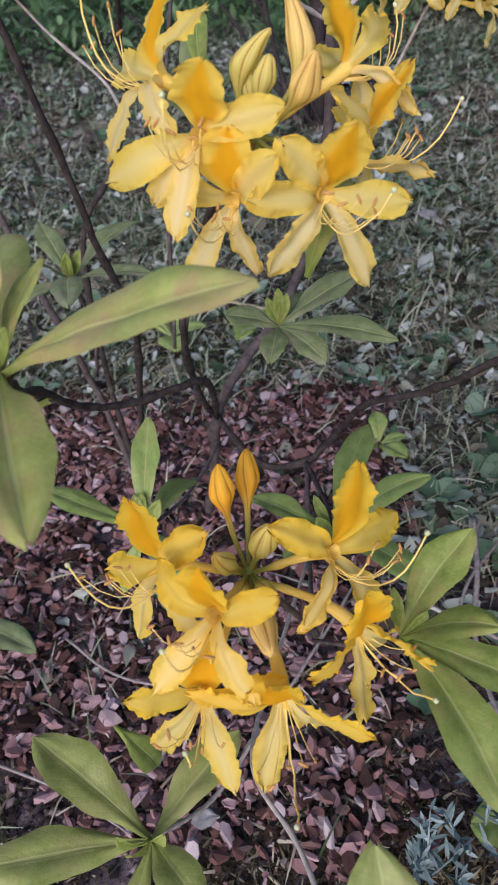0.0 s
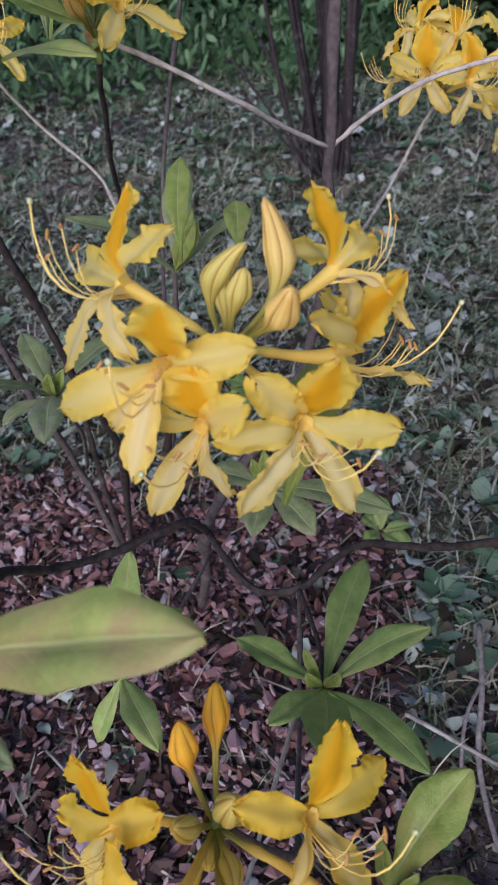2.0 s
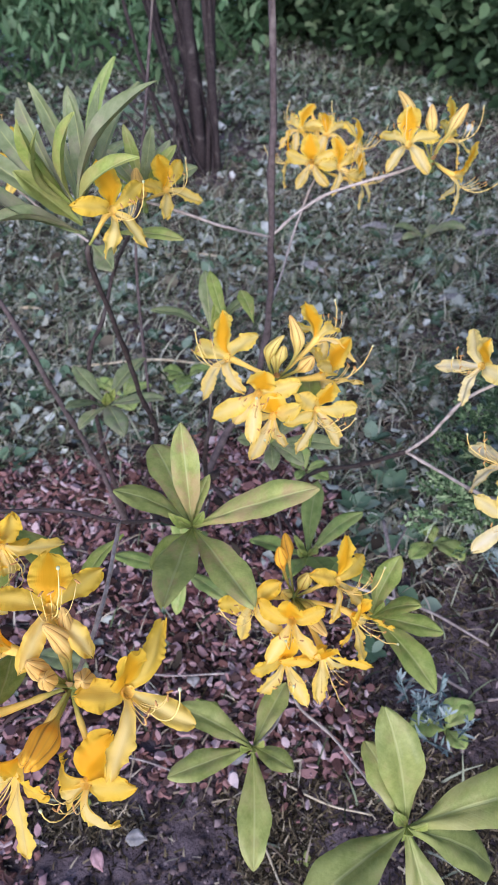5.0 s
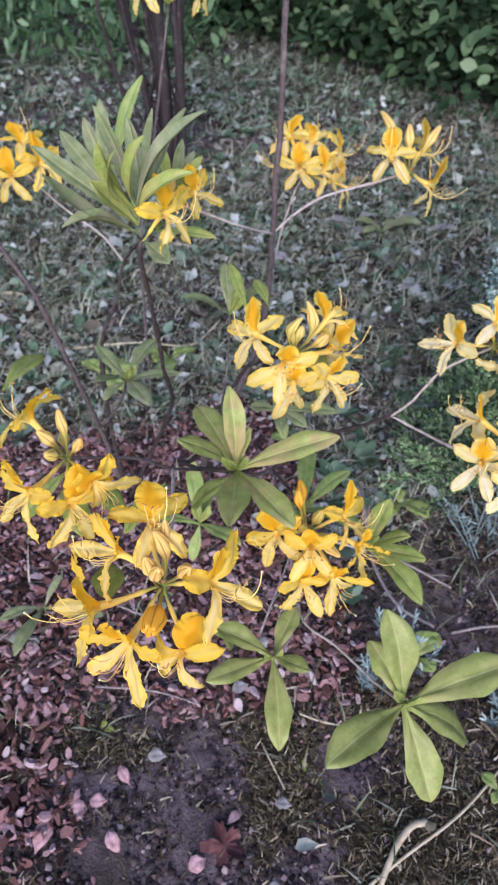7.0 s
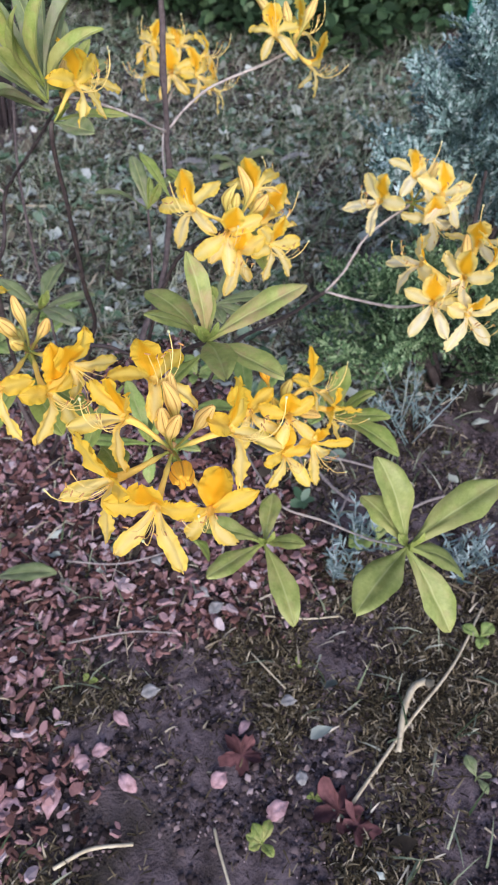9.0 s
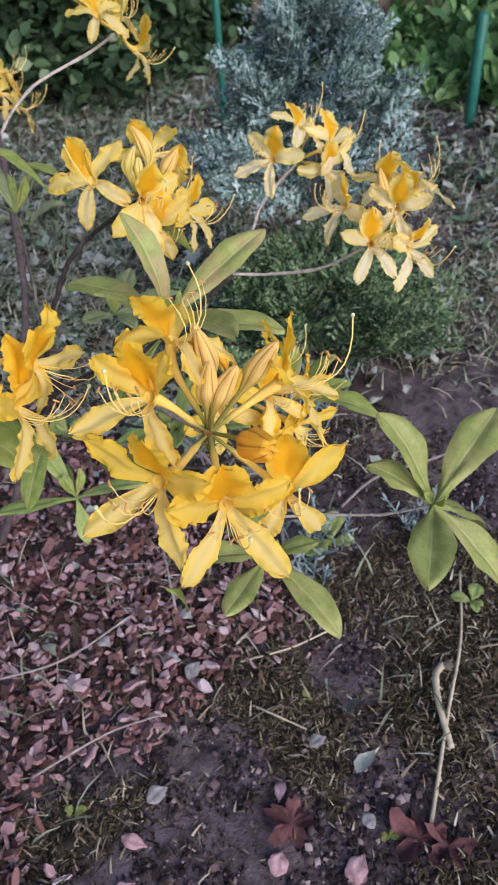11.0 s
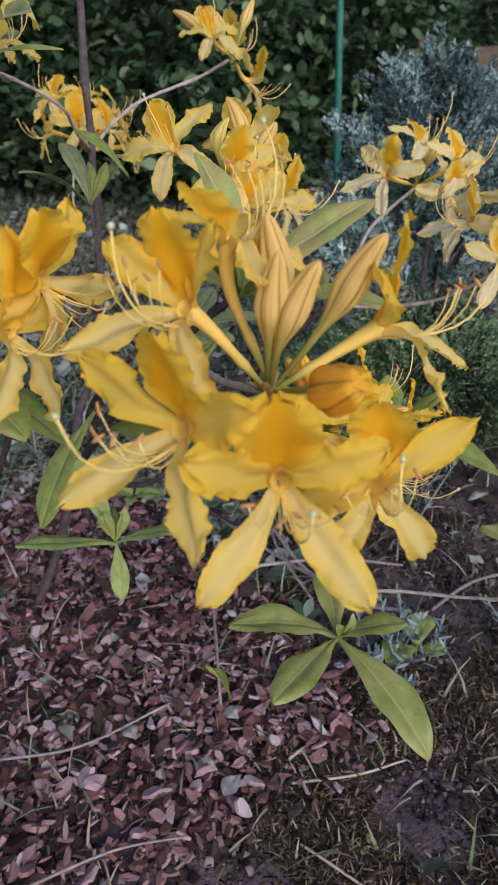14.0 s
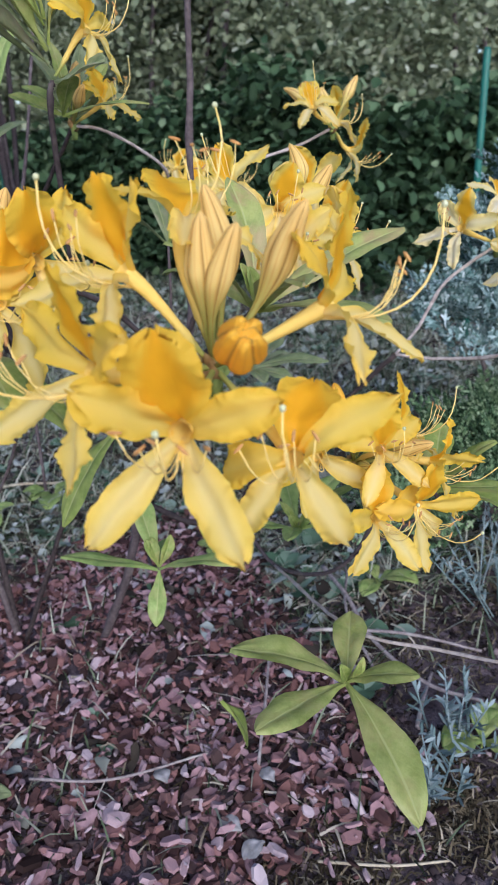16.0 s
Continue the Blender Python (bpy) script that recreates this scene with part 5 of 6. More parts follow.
leaf(azalea, NODE, (-0.0406, 0.4198, 0.2299), 0.0080, 0.24, 0.30, (0, 0, 1), 323, LEAF_SHADE)
leaf(azalea, NODE, (0.0194, 0.3832, 0.2914), 0.0104, 0.36, 0.20, (0, 0, 1), 324, LEAF_SHADE)
leaf(azalea, NODE, (-0.0215, 0.4645, 0.2897), 0.0044, 0.3, 0.6, (0, -1, 0.3), 325, LEAF)
leaf(azalea, NODE, (-0.0275, 0.4632, 0.2893), 0.0051, 0.3, 0.6, (0, -1, 0.3), 326, LEAF)
leaf(azalea, NODE, (-0.0064, 0.4533, 0.2922), 0.0054, 0.3, 0.6, (0, -1, 0.3), 327, LEAF)
NODE = Vector((-0.085, 0.6142, 0.3891))
leaf(azalea, NODE, (-0.1185, 0.6615, 0.4194), 0.0101, 0.24, 0.20, (0, 0, 1), 328, LEAF_SAGE)
leaf(azalea, NODE, (-0.0331, 0.6671, 0.4131), 0.0110, 0.36, 0.50, (0, 0, 1), 329, LEAF_SAGE)
leaf(azalea, NODE, (-0.0164, 0.6029, 0.3982), 0.0104, 0.18, 0.40, (0, 0, 1), 330, LEAF_SAGE)
leaf(azalea, NODE, (-0.1237, 0.5775, 0.4237), 0.0099, 0.30, 0.30, (0, 0, 1), 331, LEAF_SAGE)
leaf(azalea, NODE, (-0.0621, 0.5294, 0.4108), 0.0119, 0.42, 0.20, (0, 0, 1), 332, LEAF_SAGE)
leaf(azalea, NODE, (-0.1177, 0.5827, 0.3848), 0.0084, 0.24, 0.50, (0, 0, 1), 333, LEAF_SAGE)
leaf(azalea, NODE, (-0.0707, 0.6065, 0.4167), 0.0044, 0.3, 0.6, (0, -1, 0.3), 334, LEAF)
leaf(azalea, NODE, (-0.0788, 0.5981, 0.4185), 0.0045, 0.3, 0.6, (0, -1, 0.3), 335, LEAF)
leaf(azalea, NODE, (-0.0816, 0.6003, 0.4135), 0.0050, 0.3, 0.6, (0, -1, 0.3), 336, LEAF)
NODE = Vector((0.0198, 0.2287, 0.2899))
leaf(azalea, NODE, (-0.0412, 0.2666, 0.3152), 0.0125, 0.42, 0.50, (0, 0, 1), 337, LEAF_LIGHT)
leaf(azalea, NODE, (0.0599, 0.2794, 0.2961), 0.0115, 0.24, 0.40, (0, 0, 1), 338, LEAF_LIGHT)
leaf(azalea, NODE, (0.0492, 0.1961, 0.3066), 0.0098, 0.36, 0.30, (0, 0, 1), 339, LEAF_LIGHT)
leaf(azalea, NODE, (-0.0551, 0.2108, 0.3019), 0.0126, 0.18, 0.20, (0, 0, 1), 340, LEAF_LIGHT)
leaf(azalea, NODE, (0.0039, 0.1398, 0.2679), 0.0138, 0.30, 0.50, (0, 0, 1), 341, LEAF_LIGHT)
leaf(azalea, NODE, (0.0094, 0.2198, 0.3132), 0.0042, 0.3, 0.6, (0, -1, 0.3), 342, LEAF)
leaf(azalea, NODE, (0.0291, 0.2237, 0.3078), 0.0037, 0.3, 0.6, (0, -1, 0.3), 343, LEAF)
leaf(azalea, NODE, (0.0163, 0.2121, 0.3186), 0.0034, 0.3, 0.6, (0, -1, 0.3), 344, LEAF)
NODE = Vector((0.1203, 0.1279, 0.3355))
leaf(azalea, NODE, (0.116, 0.1832, 0.4109), 0.0173, 0.18, 0.50, (0, 0, 1), 345, LEAF_LIGHT)
leaf(azalea, NODE, (0.1035, 0.1844, 0.361), 0.0143, 0.30, 0.40, (0, 0, 1), 346, LEAF_LIGHT)
leaf(azalea, NODE, (0.2279, 0.1273, 0.3693), 0.0190, 0.42, 0.30, (0, 0, 1), 347, LEAF_LIGHT)
leaf(azalea, NODE, (0.1953, 0.1105, 0.2569), 0.0188, 0.24, 0.20, (0, 0, 1), 348, LEAF_LIGHT)
leaf(azalea, NODE, (0.1285, 0.0597, 0.2737), 0.0172, 0.36, 0.50, (0, 0, 1), 349, LEAF_LIGHT)
leaf(azalea, NODE, (0.0305, 0.0849, 0.3529), 0.0180, 0.18, 0.40, (0, 0, 1), 350, LEAF_LIGHT)
leaf(azalea, NODE, (0.1311, 0.12, 0.3581), 0.0043, 0.3, 0.6, (0, -1, 0.3), 351, LEAF)
leaf(azalea, NODE, (0.1127, 0.1144, 0.3618), 0.0048, 0.3, 0.6, (0, -1, 0.3), 352, LEAF)
leaf(azalea, NODE, (0.1121, 0.1337, 0.3525), 0.0048, 0.3, 0.6, (0, -1, 0.3), 353, LEAF)
NODE = Vector((0.1392, 0.2874, 0.3659))
leaf(azalea, NODE, (0.1745, 0.3211, 0.4001), 0.0107, 0.36, 0.40, (0, 0, 1), 354, LEAF)
leaf(azalea, NODE, (0.1965, 0.2625, 0.3624), 0.0110, 0.18, 0.30, (0, 0, 1), 355, LEAF)
leaf(azalea, NODE, (0.1723, 0.2653, 0.405), 0.0104, 0.30, 0.20, (0, 0, 1), 356, LEAF)
leaf(azalea, NODE, (0.1721, 0.2136, 0.3573), 0.0125, 0.42, 0.50, (0, 0, 1), 357, LEAF)
leaf(azalea, NODE, (0.1368, 0.2992, 0.3864), 0.0033, 0.3, 0.6, (0, -1, 0.3), 358, LEAF)
leaf(azalea, NODE, (0.1501, 0.2874, 0.3843), 0.0035, 0.3, 0.6, (0, -1, 0.3), 359, LEAF)
leaf(azalea, NODE, (0.1363, 0.2984, 0.3853), 0.0034, 0.3, 0.6, (0, -1, 0.3), 360, LEAF)
NODE = Vector((0.0421, 0.5229, 0.5284))
leaf(azalea, NODE, (-0.0102, 0.5251, 0.5606), 0.0081, 0.30, 0.50, (0, 0, 1), 361, LEAF_SAGE)
leaf(azalea, NODE, (0.0462, 0.566, 0.5707), 0.0080, 0.42, 0.40, (0, 0, 1), 362, LEAF_SAGE)
leaf(azalea, NODE, (0.0837, 0.5318, 0.5557), 0.0073, 0.24, 0.30, (0, 0, 1), 363, LEAF_SAGE)
leaf(azalea, NODE, (0.0582, 0.5181, 0.557), 0.0043, 0.3, 0.6, (0, -1, 0.3), 364, LEAF)
leaf(azalea, NODE, (0.053, 0.536, 0.5573), 0.0037, 0.3, 0.6, (0, -1, 0.3), 365, LEAF)
leaf(azalea, NODE, (0.057, 0.5143, 0.5577), 0.0047, 0.3, 0.6, (0, -1, 0.3), 366, LEAF)
NODE, CROWN = Vector((-0.047, 0.485, 0.65)), Vector((-0.051, 0.475, 0.685))
leaf(azalea, NODE.lerp(CROWN, 0.6), (0.0009, 0.456, 0.7228), 0.0081, 0.73, 0.80, (-1.03, -0.06, 0.25), 367, LEAF)
leaf(azalea, NODE.lerp(CROWN, 0), (-0.03, 0.4227, 0.6576), 0.0092, -0.23, 0.60, (-0.71, 0.47, 0.71), 368, LEAF_SAGE)
leaf(azalea, NODE.lerp(CROWN, 0.2), (-0.1161, 0.4534, 0.6877), 0.0077, 0.41, 1.20, (0.18, -0.01, 0.5), 369, LEAF_SAGE)
leaf(azalea, NODE.lerp(CROWN, 0.3), (-0.1223, 0.4536, 0.7346), 0.0087, -0.55, 1.00, (0.05, -0.09, 0.25), 370, LEAF_SAGE)
leaf(azalea, NODE.lerp(CROWN, 0.5), (-0.131, 0.4999, 0.7409), 0.0077, 0.09, 0.80, (0.09, -0.44, 0.27), 371, LEAF_SAGE)
leaf(azalea, NODE.lerp(CROWN, 0.6), (-0.1071, 0.5456, 0.7369), 0.0072, 0.73, 0.60, (-0.08, -0.78, 0.32), 372, LEAF_SAGE)
leaf(azalea, NODE.lerp(CROWN, 0.5), (-0.0851, 0.4641, 0.7191), 0.0092, -0.23, 1.20, (-0.06, -0.1, 0.16), 373, LEAF_LIGHT)
leaf(azalea, NODE.lerp(CROWN, 0.7), (-0.0831, 0.5508, 0.7438), 0.0072, 0.41, 1.00, (-0.25, -0.85, 0.28), 374, LEAF_SAGE)
leaf(azalea, NODE.lerp(CROWN, 0.8), (-0.0724, 0.552, 0.7531), 0.0067, -0.55, 0.80, (-0.34, -0.85, 0.25), 375, LEAF_SAGE)
leaf(azalea, NODE.lerp(CROWN, 0.8), (0.0101, 0.535, 0.7495), 0.0081, 0.09, 0.60, (-0.94, -0.72, 0.28), 376, LEAF_SAGE)
leaf(azalea, NODE.lerp(CROWN, 0.7), (0.0238, 0.4933, 0.7586), 0.0072, 0.73, 1.20, (-1.02, -0.41, 0.2), 377, LEAF_SAGE)
leaf(azalea, NODE.lerp(CROWN, 0.9), (-0.021, 0.5432, 0.7505), 0.0057, -0.23, 1.00, (-0.74, -0.83, 0.25), 378, LEAF_SAGE)
leaf(azalea, NODE.lerp(CROWN, 1.0), (-0.0385, 0.465, 0.7528), 0.0096, 0.41, 0.80, (-0.64, -0.19, 0.02), 379, LEAF)
leaf(azalea, NODE.lerp(CROWN, 0.9), (-0.0453, 0.5398, 0.7455), 0.0081, -0.55, 0.60, (-0.55, -0.86, 0.23), 380, LEAF_SAGE)
leaf(azalea, NODE.lerp(CROWN, 0.9), (-0.0737, 0.4659, 0.7523), 0.0087, 0.09, 1.20, (-0.25, -0.19, 0.05), 381, LEAF)
leaf(azalea, NODE.lerp(CROWN, 1.0), (-0.0632, 0.4558, 0.7459), 0.0057, 0.73, 1.00, (-0.35, -0.06, 0.05), 382, LEAF_LIGHT)
leaf(azalea, NODE.lerp(CROWN, 0.9), (-0.0112, 0.5261, 0.7272), 0.0067, -0.23, 0.80, (-0.9, -0.81, 0.33), 383, LEAF_SAGE)

# a whorl under the upper cluster
NODE = Vector((0.0861, 0.4687, 0.4223))
leaf(azalea, NODE, (0.1548, 0.4466, 0.4239), 0.0085, 0.3, 0.35, (0, -0.3, 1), 410, LEAF_SAGE)
leaf(azalea, NODE, (0.1377, 0.4963, 0.4422), 0.0095, 0.3, 0.35, (0, -0.3, 1), 411, LEAF_SAGE)
leaf(azalea, NODE, (0.1134, 0.4385, 0.4152), 0.0085, 0.3, 0.35, (0, -0.3, 1), 412, LEAF_SAGE)
leaf(azalea, NODE, (0.0813, 0.4321, 0.4221), 0.0080, 0.3, 0.35, (0, -0.3, 1), 413, LEAF_SAGE)
leaf(azalea, NODE, (0.0536, 0.4784, 0.4259), 0.0085, 0.3, 0.35, (0, -0.3, 1), 414, LEAF_SAGE)
leaf(azalea, NODE, (0.1101, 0.5034, 0.4245), 0.0075, 0.3, 0.35, (0, -0.3, 1), 415, LEAF_SAGE)
leaf(azalea, NODE, (0.0921, 0.4687, 0.4443), 0.0036, 0.3, 0.6, (0, -1, 0.3), 420, LEAF)
leaf(azalea, NODE, (0.0801, 0.4687, 0.4423), 0.0036, 0.3, 0.6, (0, -1, 0.3), 421, LEAF)
leaf(azalea, NODE, (0.0871, 0.4687, 0.4483), 0.0036, 0.3, 0.6, (0, -1, 0.3), 422, LEAF)

# leaves at the foot of the upper and side clusters
TOP = Vector((-0.0016, 0.615, 0.632))
for k, (dx, dy, dz, half) in enumerate(((-0.045, -0.01, 0.075, 0.0072), (-0.012, 0.02, 0.095, 0.0068), (0.028, 0.012, 0.092, 0.0070), (0.058, -0.004, 0.066, 0.0074), (0.086, 0.010, 0.026, 0.0100), (-0.078, 0.012, 0.030, 0.0080),
                                        (0.052, 0.045, 0.058, 0.0066), (-0.05, 0.05, 0.045, 0.0070), (0.010, -0.012, 0.050, 0.0045))):
    leaf(azalea, TOP, TOP + Vector((dx, dy, dz)) * 0.64, half * 0.85, 0.35 - 0.1 * (k % 3), 0.55, (0, -0.6, 0.6), 384 + 40 * k, LEAF if k % 2 else LEAF_SAGE)
leaf(azalea, (-0.0291, 0.541, 0.6309), (0.0277, 0.5002, 0.6346), 0.008, 0.3, 0.3, (0, -0.2, 1), 387, LEAF)
leaf(azalea, (-0.0291, 0.541, 0.6309), (-0.0293, 0.4973, 0.6554), 0.008, 0.3, 0.3, (0, -0.2, 1), 388, LEAF)
leaf(azalea, (-0.0631, 0.7224, 0.6142), (-0.0097, 0.7464, 0.7225), 0.0095, 0.3, 0.3, (0, -0.2, 1), 389, LEAF_SHADE)
leaf(azalea, (-0.0641, 0.7222, 0.6143), (-0.062, 0.7495, 0.7001), 0.009, 0.3, 0.3, (0, -0.2, 1), 390, LEAF_SAGE)
leaf(azalea, (-0.0631, 0.7224, 0.6142), (-0.0092, 0.7613, 0.6363), 0.008, 0.3, 0.3, (0, -0.2, 1), 391, LEAF_SAGE)
leaf(azalea, (-0.1501, 0.3312, 0.5116), (-0.2003, 0.3243, 0.4633), 0.012, 0.3, 0.3, (0, -0.2, 1), 392, LEAF)
leaf(azalea, (-0.1501, 0.3312, 0.5116), (-0.104, 0.3151, 0.4546), 0.012, 0.3, 0.3, (0, -0.2, 1), 393, LEAF)
leaf(azalea, (-0.1501, 0.3312, 0.5116), (-0.1414, 0.2632, 0.4976), 0.012, 0.3, 0.3, (0, -0.2, 1), 394, LEAF)
leaf(azalea, (-0.122, 0.2212, 0.511), (-0.1235, 0.1735, 0.526), 0.012, 0.3, 0.3, (0, -0.2, 1), 395, LEAF)
leaf(azalea, (-0.2054, 0.4384, 0.534), (-0.1677, 0.5079, 0.5221), 0.012, 0.3, 0.3, (0, -0.2, 1), 396, LEAF)
leaf(azalea, (-0.0627, 0.3623, 0.4417), (-0.1145, 0.3574, 0.381), 0.01, 0.3, 0.3, (0, -0.2, 1), 397, LEAF)
leaf(azalea, (-0.0274, 0.3183, 0.2251), (-0.008, 0.3187, 0.1683), 0.01, 0.3, 0.3, (0, -0.2, 1), 398, LEAF)
leaf(azalea, (0.0544, 0.4807, 0.5527), (0.0492, 0.5438, 0.5824), 0.006, 0.3, 0.3, (0, -0.2, 1), 399, LEAF)
leaf(azalea, (0.08, 0.491, 0.552), (0.0757, 0.5405, 0.5579), 0.007, 0.3, 0.3, (0, -0.2, 1), 400, LEAF)
leaf(azalea, (0.1022, 0.3636, 0.5086), (0.1198, 0.4463, 0.5181), 0.011, 0.3, 0.3, (0, -0.2, 1), 401, LEAF)
leaf(azalea, (0.0042, 0.3072, 0.4931), (-0.0424, 0.3209, 0.4426), 0.01, 0.3, 0.3, (0, -0.2, 1), 402, LEAF)

# ---- branches and twigs ----
branch(azalea, [(-0.12, 0.77, -0.01), (-0.07, 0.66, 0.2), (-0.032, 0.58, 0.36), (-0.038, 0.55, 0.44), (-0.042, 0.525, 0.52), (-0.051, 0.488, 0.63), (-0.047, 0.485, 0.65)], 0.0031, 0.002, BARK, "branch")
branch(azalea, [(-0.12, 0.77, -0.01), (-0.14, 0.75, 0.18), (-0.16, 0.72, 0.33), (-0.185, 0.71, 0.475), (-0.23, 0.73, 0.58), (-0.28, 0.76, 0.68)], 0.004, 0.0027, BARK_GREY, "branch")
branch(azalea, [(-0.12, 0.77, -0.01), (-0.125, 0.755, 0.2), (-0.113, 0.75, 0.36), (-0.084, 0.775, 0.41), (-0.061, 0.81, 0.455), (-0.035, 0.72, 0.533), (-0.002, 0.613, 0.626)], 0.0037, 0.0017, BARK, "branch")
branch(azalea, [(-0.061, 0.81, 0.455), (-0.087, 0.853, 0.482), (-0.134, 0.862, 0.525), (-0.178, 0.86, 0.585)], 0.0016, 0.0014, TWIG, "twig")
branch(azalea, [(-0.05, 0.8, 0.2), (-0.03, 0.86, 0.45), (0.015, 0.868, 0.64), (0.045, 0.88, 0.767)], 0.0022, 0.0017, BARK_GREY, "branch")
branch(azalea, [(-0.03, 0.72, -0.01), (0, 0.65, 0.13), (0.02, 0.612, 0.25), (0.05, 0.64, 0.29), (0.085, 0.655, 0.33), (0.115, 0.672, 0.4), (0.126, 0.673, 0.479), (0.129, 0.668, 0.546), (0.135, 0.66, 0.7), (0.142, 0.655, 0.95), (0.15, 0.65, 1.2)], 0.0053, 0.003, BARK_GREY, "branch")
branch(azalea, [(0.129, 0.668, 0.546), (0.16, 0.672, 0.568), (0.2, 0.675, 0.585), (0.26, 0.665, 0.6), (0.297, 0.647, 0.617)], 0.0016, 0.0016, TWIG, "twig")
branch(azalea, [(0.126, 0.673, 0.46), (0.155, 0.76, 0.445), (0.19, 0.85, 0.455), (0.225, 0.895, 0.5), (0.238, 0.883, 0.526)], 0.0016, 0.0016, TWIG, "twig")
branch(azalea, [(0.129, 0.668, 0.546), (0.1, 0.64, 0.568), (0.072, 0.607, 0.593), (0.024, 0.6, 0.62), (-0.002, 0.613, 0.626)], 0.0015, 0.0014, TWIG, "twig")
branch(azalea, [(0.02, 0.602, 0.25), (0.018, 0.55, 0.31), (0.02, 0.505, 0.39), (0.03, 0.49, 0.44), (0.055, 0.465, 0.5), (0.083, 0.398, 0.554)], 0.0028, 0.002, BARK, "branch")
branch(azalea, [(0.02, 0.602, 0.25), (0.03, 0.53, 0.33), (0.026, 0.501, 0.362), (-0.008, 0.468, 0.371), (-0.033, 0.436, 0.392), (-0.04, 0.4, 0.43), (-0.025, 0.345, 0.47), (-0.001, 0.289, 0.519)], 0.0028, 0.0022, BARK, "branch")
branch(azalea, [(-0.028, 0.347, 0.468), (-0.056, 0.32, 0.503), (-0.09, 0.309, 0.535), (-0.143, 0.303, 0.553)], 0.0015, 0.0016, BARK_GREY, "twig")
branch(azalea, [(-0.055, 0.322, 0.501), (-0.062, 0.269, 0.508), (-0.072, 0.215, 0.515), (-0.081, 0.175, 0.527)], 0.0015, 0.0016, TWIG, "twig")
branch(azalea, [(0.02, 0.602, 0.25), (0.06, 0.553, 0.235), (0.1, 0.545, 0.243), (0.128, 0.548, 0.272), (0.145, 0.52, 0.32), (0.18, 0.48, 0.36), (0.212, 0.424, 0.424)], 0.0031, 0.0023, BARK, "branch")
branch(azalea, [(0.212, 0.424, 0.424), (0.232, 0.418, 0.448), (0.265, 0.423, 0.482), (0.317, 0.415, 0.511)], 0.0015, 0.0016, TWIG, "twig")
branch(azalea, [(0.212, 0.424, 0.424), (0.235, 0.39, 0.424), (0.26, 0.335, 0.438), (0.286, 0.282, 0.479)], 0.0015, 0.0016, TWIG, "twig")
branch(azalea, [(0.1, 0.545, 0.243), (0.115, 0.49, 0.245), (0.117, 0.442, 0.265)], 0.0019, 0.0016, BARK, "twig")
branch(azalea, [(0.1, 0.545, 0.243), (0.1, 0.46, 0.22), (0.1, 0.36, 0.27), (0.1, 0.31, 0.34), (0.073, 0.296, 0.403)], 0.0019, 0.0016, BARK_GREY, "twig")
branch(azalea, [(0.1, 0.33, 0.3), (0.139, 0.29, 0.35), (0.139, 0.287, 0.366)], 0.0012, 0.0014, BARK_GREY, "twig")
branch(azalea, [(0.1, 0.46, 0.22), (0.075, 0.34, 0.255), (0.066, 0.27, 0.278), (0.09, 0.227, 0.286), (0.11, 0.17, 0.305), (0.12, 0.128, 0.335)], 0.0014, 0.0012, TWIG, "twig")
branch(azalea, [(0.068, 0.29, 0.272), (0.045, 0.255, 0.27), (0.02, 0.229, 0.29)], 0.0011, 0.0012, TWIG, "twig")
branch(azalea, [(0.02, 0.602, 0.22), (-0.005, 0.53, 0.22), (-0.022, 0.45, 0.265)], 0.0016, 0.0016, BARK_GREY, "twig")
branch(azalea, [(-0.135, 0.75, 0.2), (-0.1, 0.68, 0.3), (-0.085, 0.614, 0.389)], 0.0019, 0.0016, BARK_GREY, "twig")
branch(azalea, [(0.02, 0.505, 0.39), (0.035, 0.515, 0.46), (0.042, 0.523, 0.528)], 0.0012, 0.0012, BARK_GREY, "twig")
KNOB = Vector((0.0447, 0.8796, 0.7674))
for k in range(7):
    a = k * 0.9
    leaf(azalea, KNOB, KNOB + Vector((math.cos(a) * 0.055, math.sin(a) * 0.055, 0.045)), 0.009, 0.3, 0.3, (0, -0.3, 1), 700 + k, LEAF)
flower(azalea, KNOB, KNOB + Vector((0.035, -0.02, 0.02)), (0.7, -0.5, 0.3), (0, 0.2, 1), 0.9, True, 71)
flower(azalea, KNOB, KNOB + Vector((-0.03, -0.02, 0.025)), (-0.6, -0.5, 0.4), (0, 0.2, 1), 0.9, True, 72)

# ---- brown bud scales at the foot of each cluster ----
for foot in ((0.0831, 0.3981, 0.5544), (0.0729, 0.2956, 0.4031), (-0.0814, 0.1747, 0.5272), (-0.1429, 0.3027, 0.553), (0.3167, 0.4153, 0.5113), (0.2859, 0.2817, 0.4795), (0.2967, 0.647, 0.6167), (0.2378, 0.883, 0.526), (-0.0016, 0.613, 0.6264)):
    bud_scales(azalea, foot)
    truss_axis(azalea, foot)

# ---- loose things on the ground ----
def fallen_leaf(x, y, length, half, turn, material, label, seed, curl=0.5, dz=0.006):
    me, end = leaf_mesh(length, half, curl, 0.15, seed, material, 0.5)
    ob = tagged(new("fallen_leaf", me), label, "leaf", "fallen leaves on the soil")
    ob.matrix_world = pose(x, y, ground_height(x, y) + dz, 6 * math.sin(seed), 7 * math.cos(seed), turn)
    return ob


PINK = "dry pinkish brown leaf lying on bare soil"
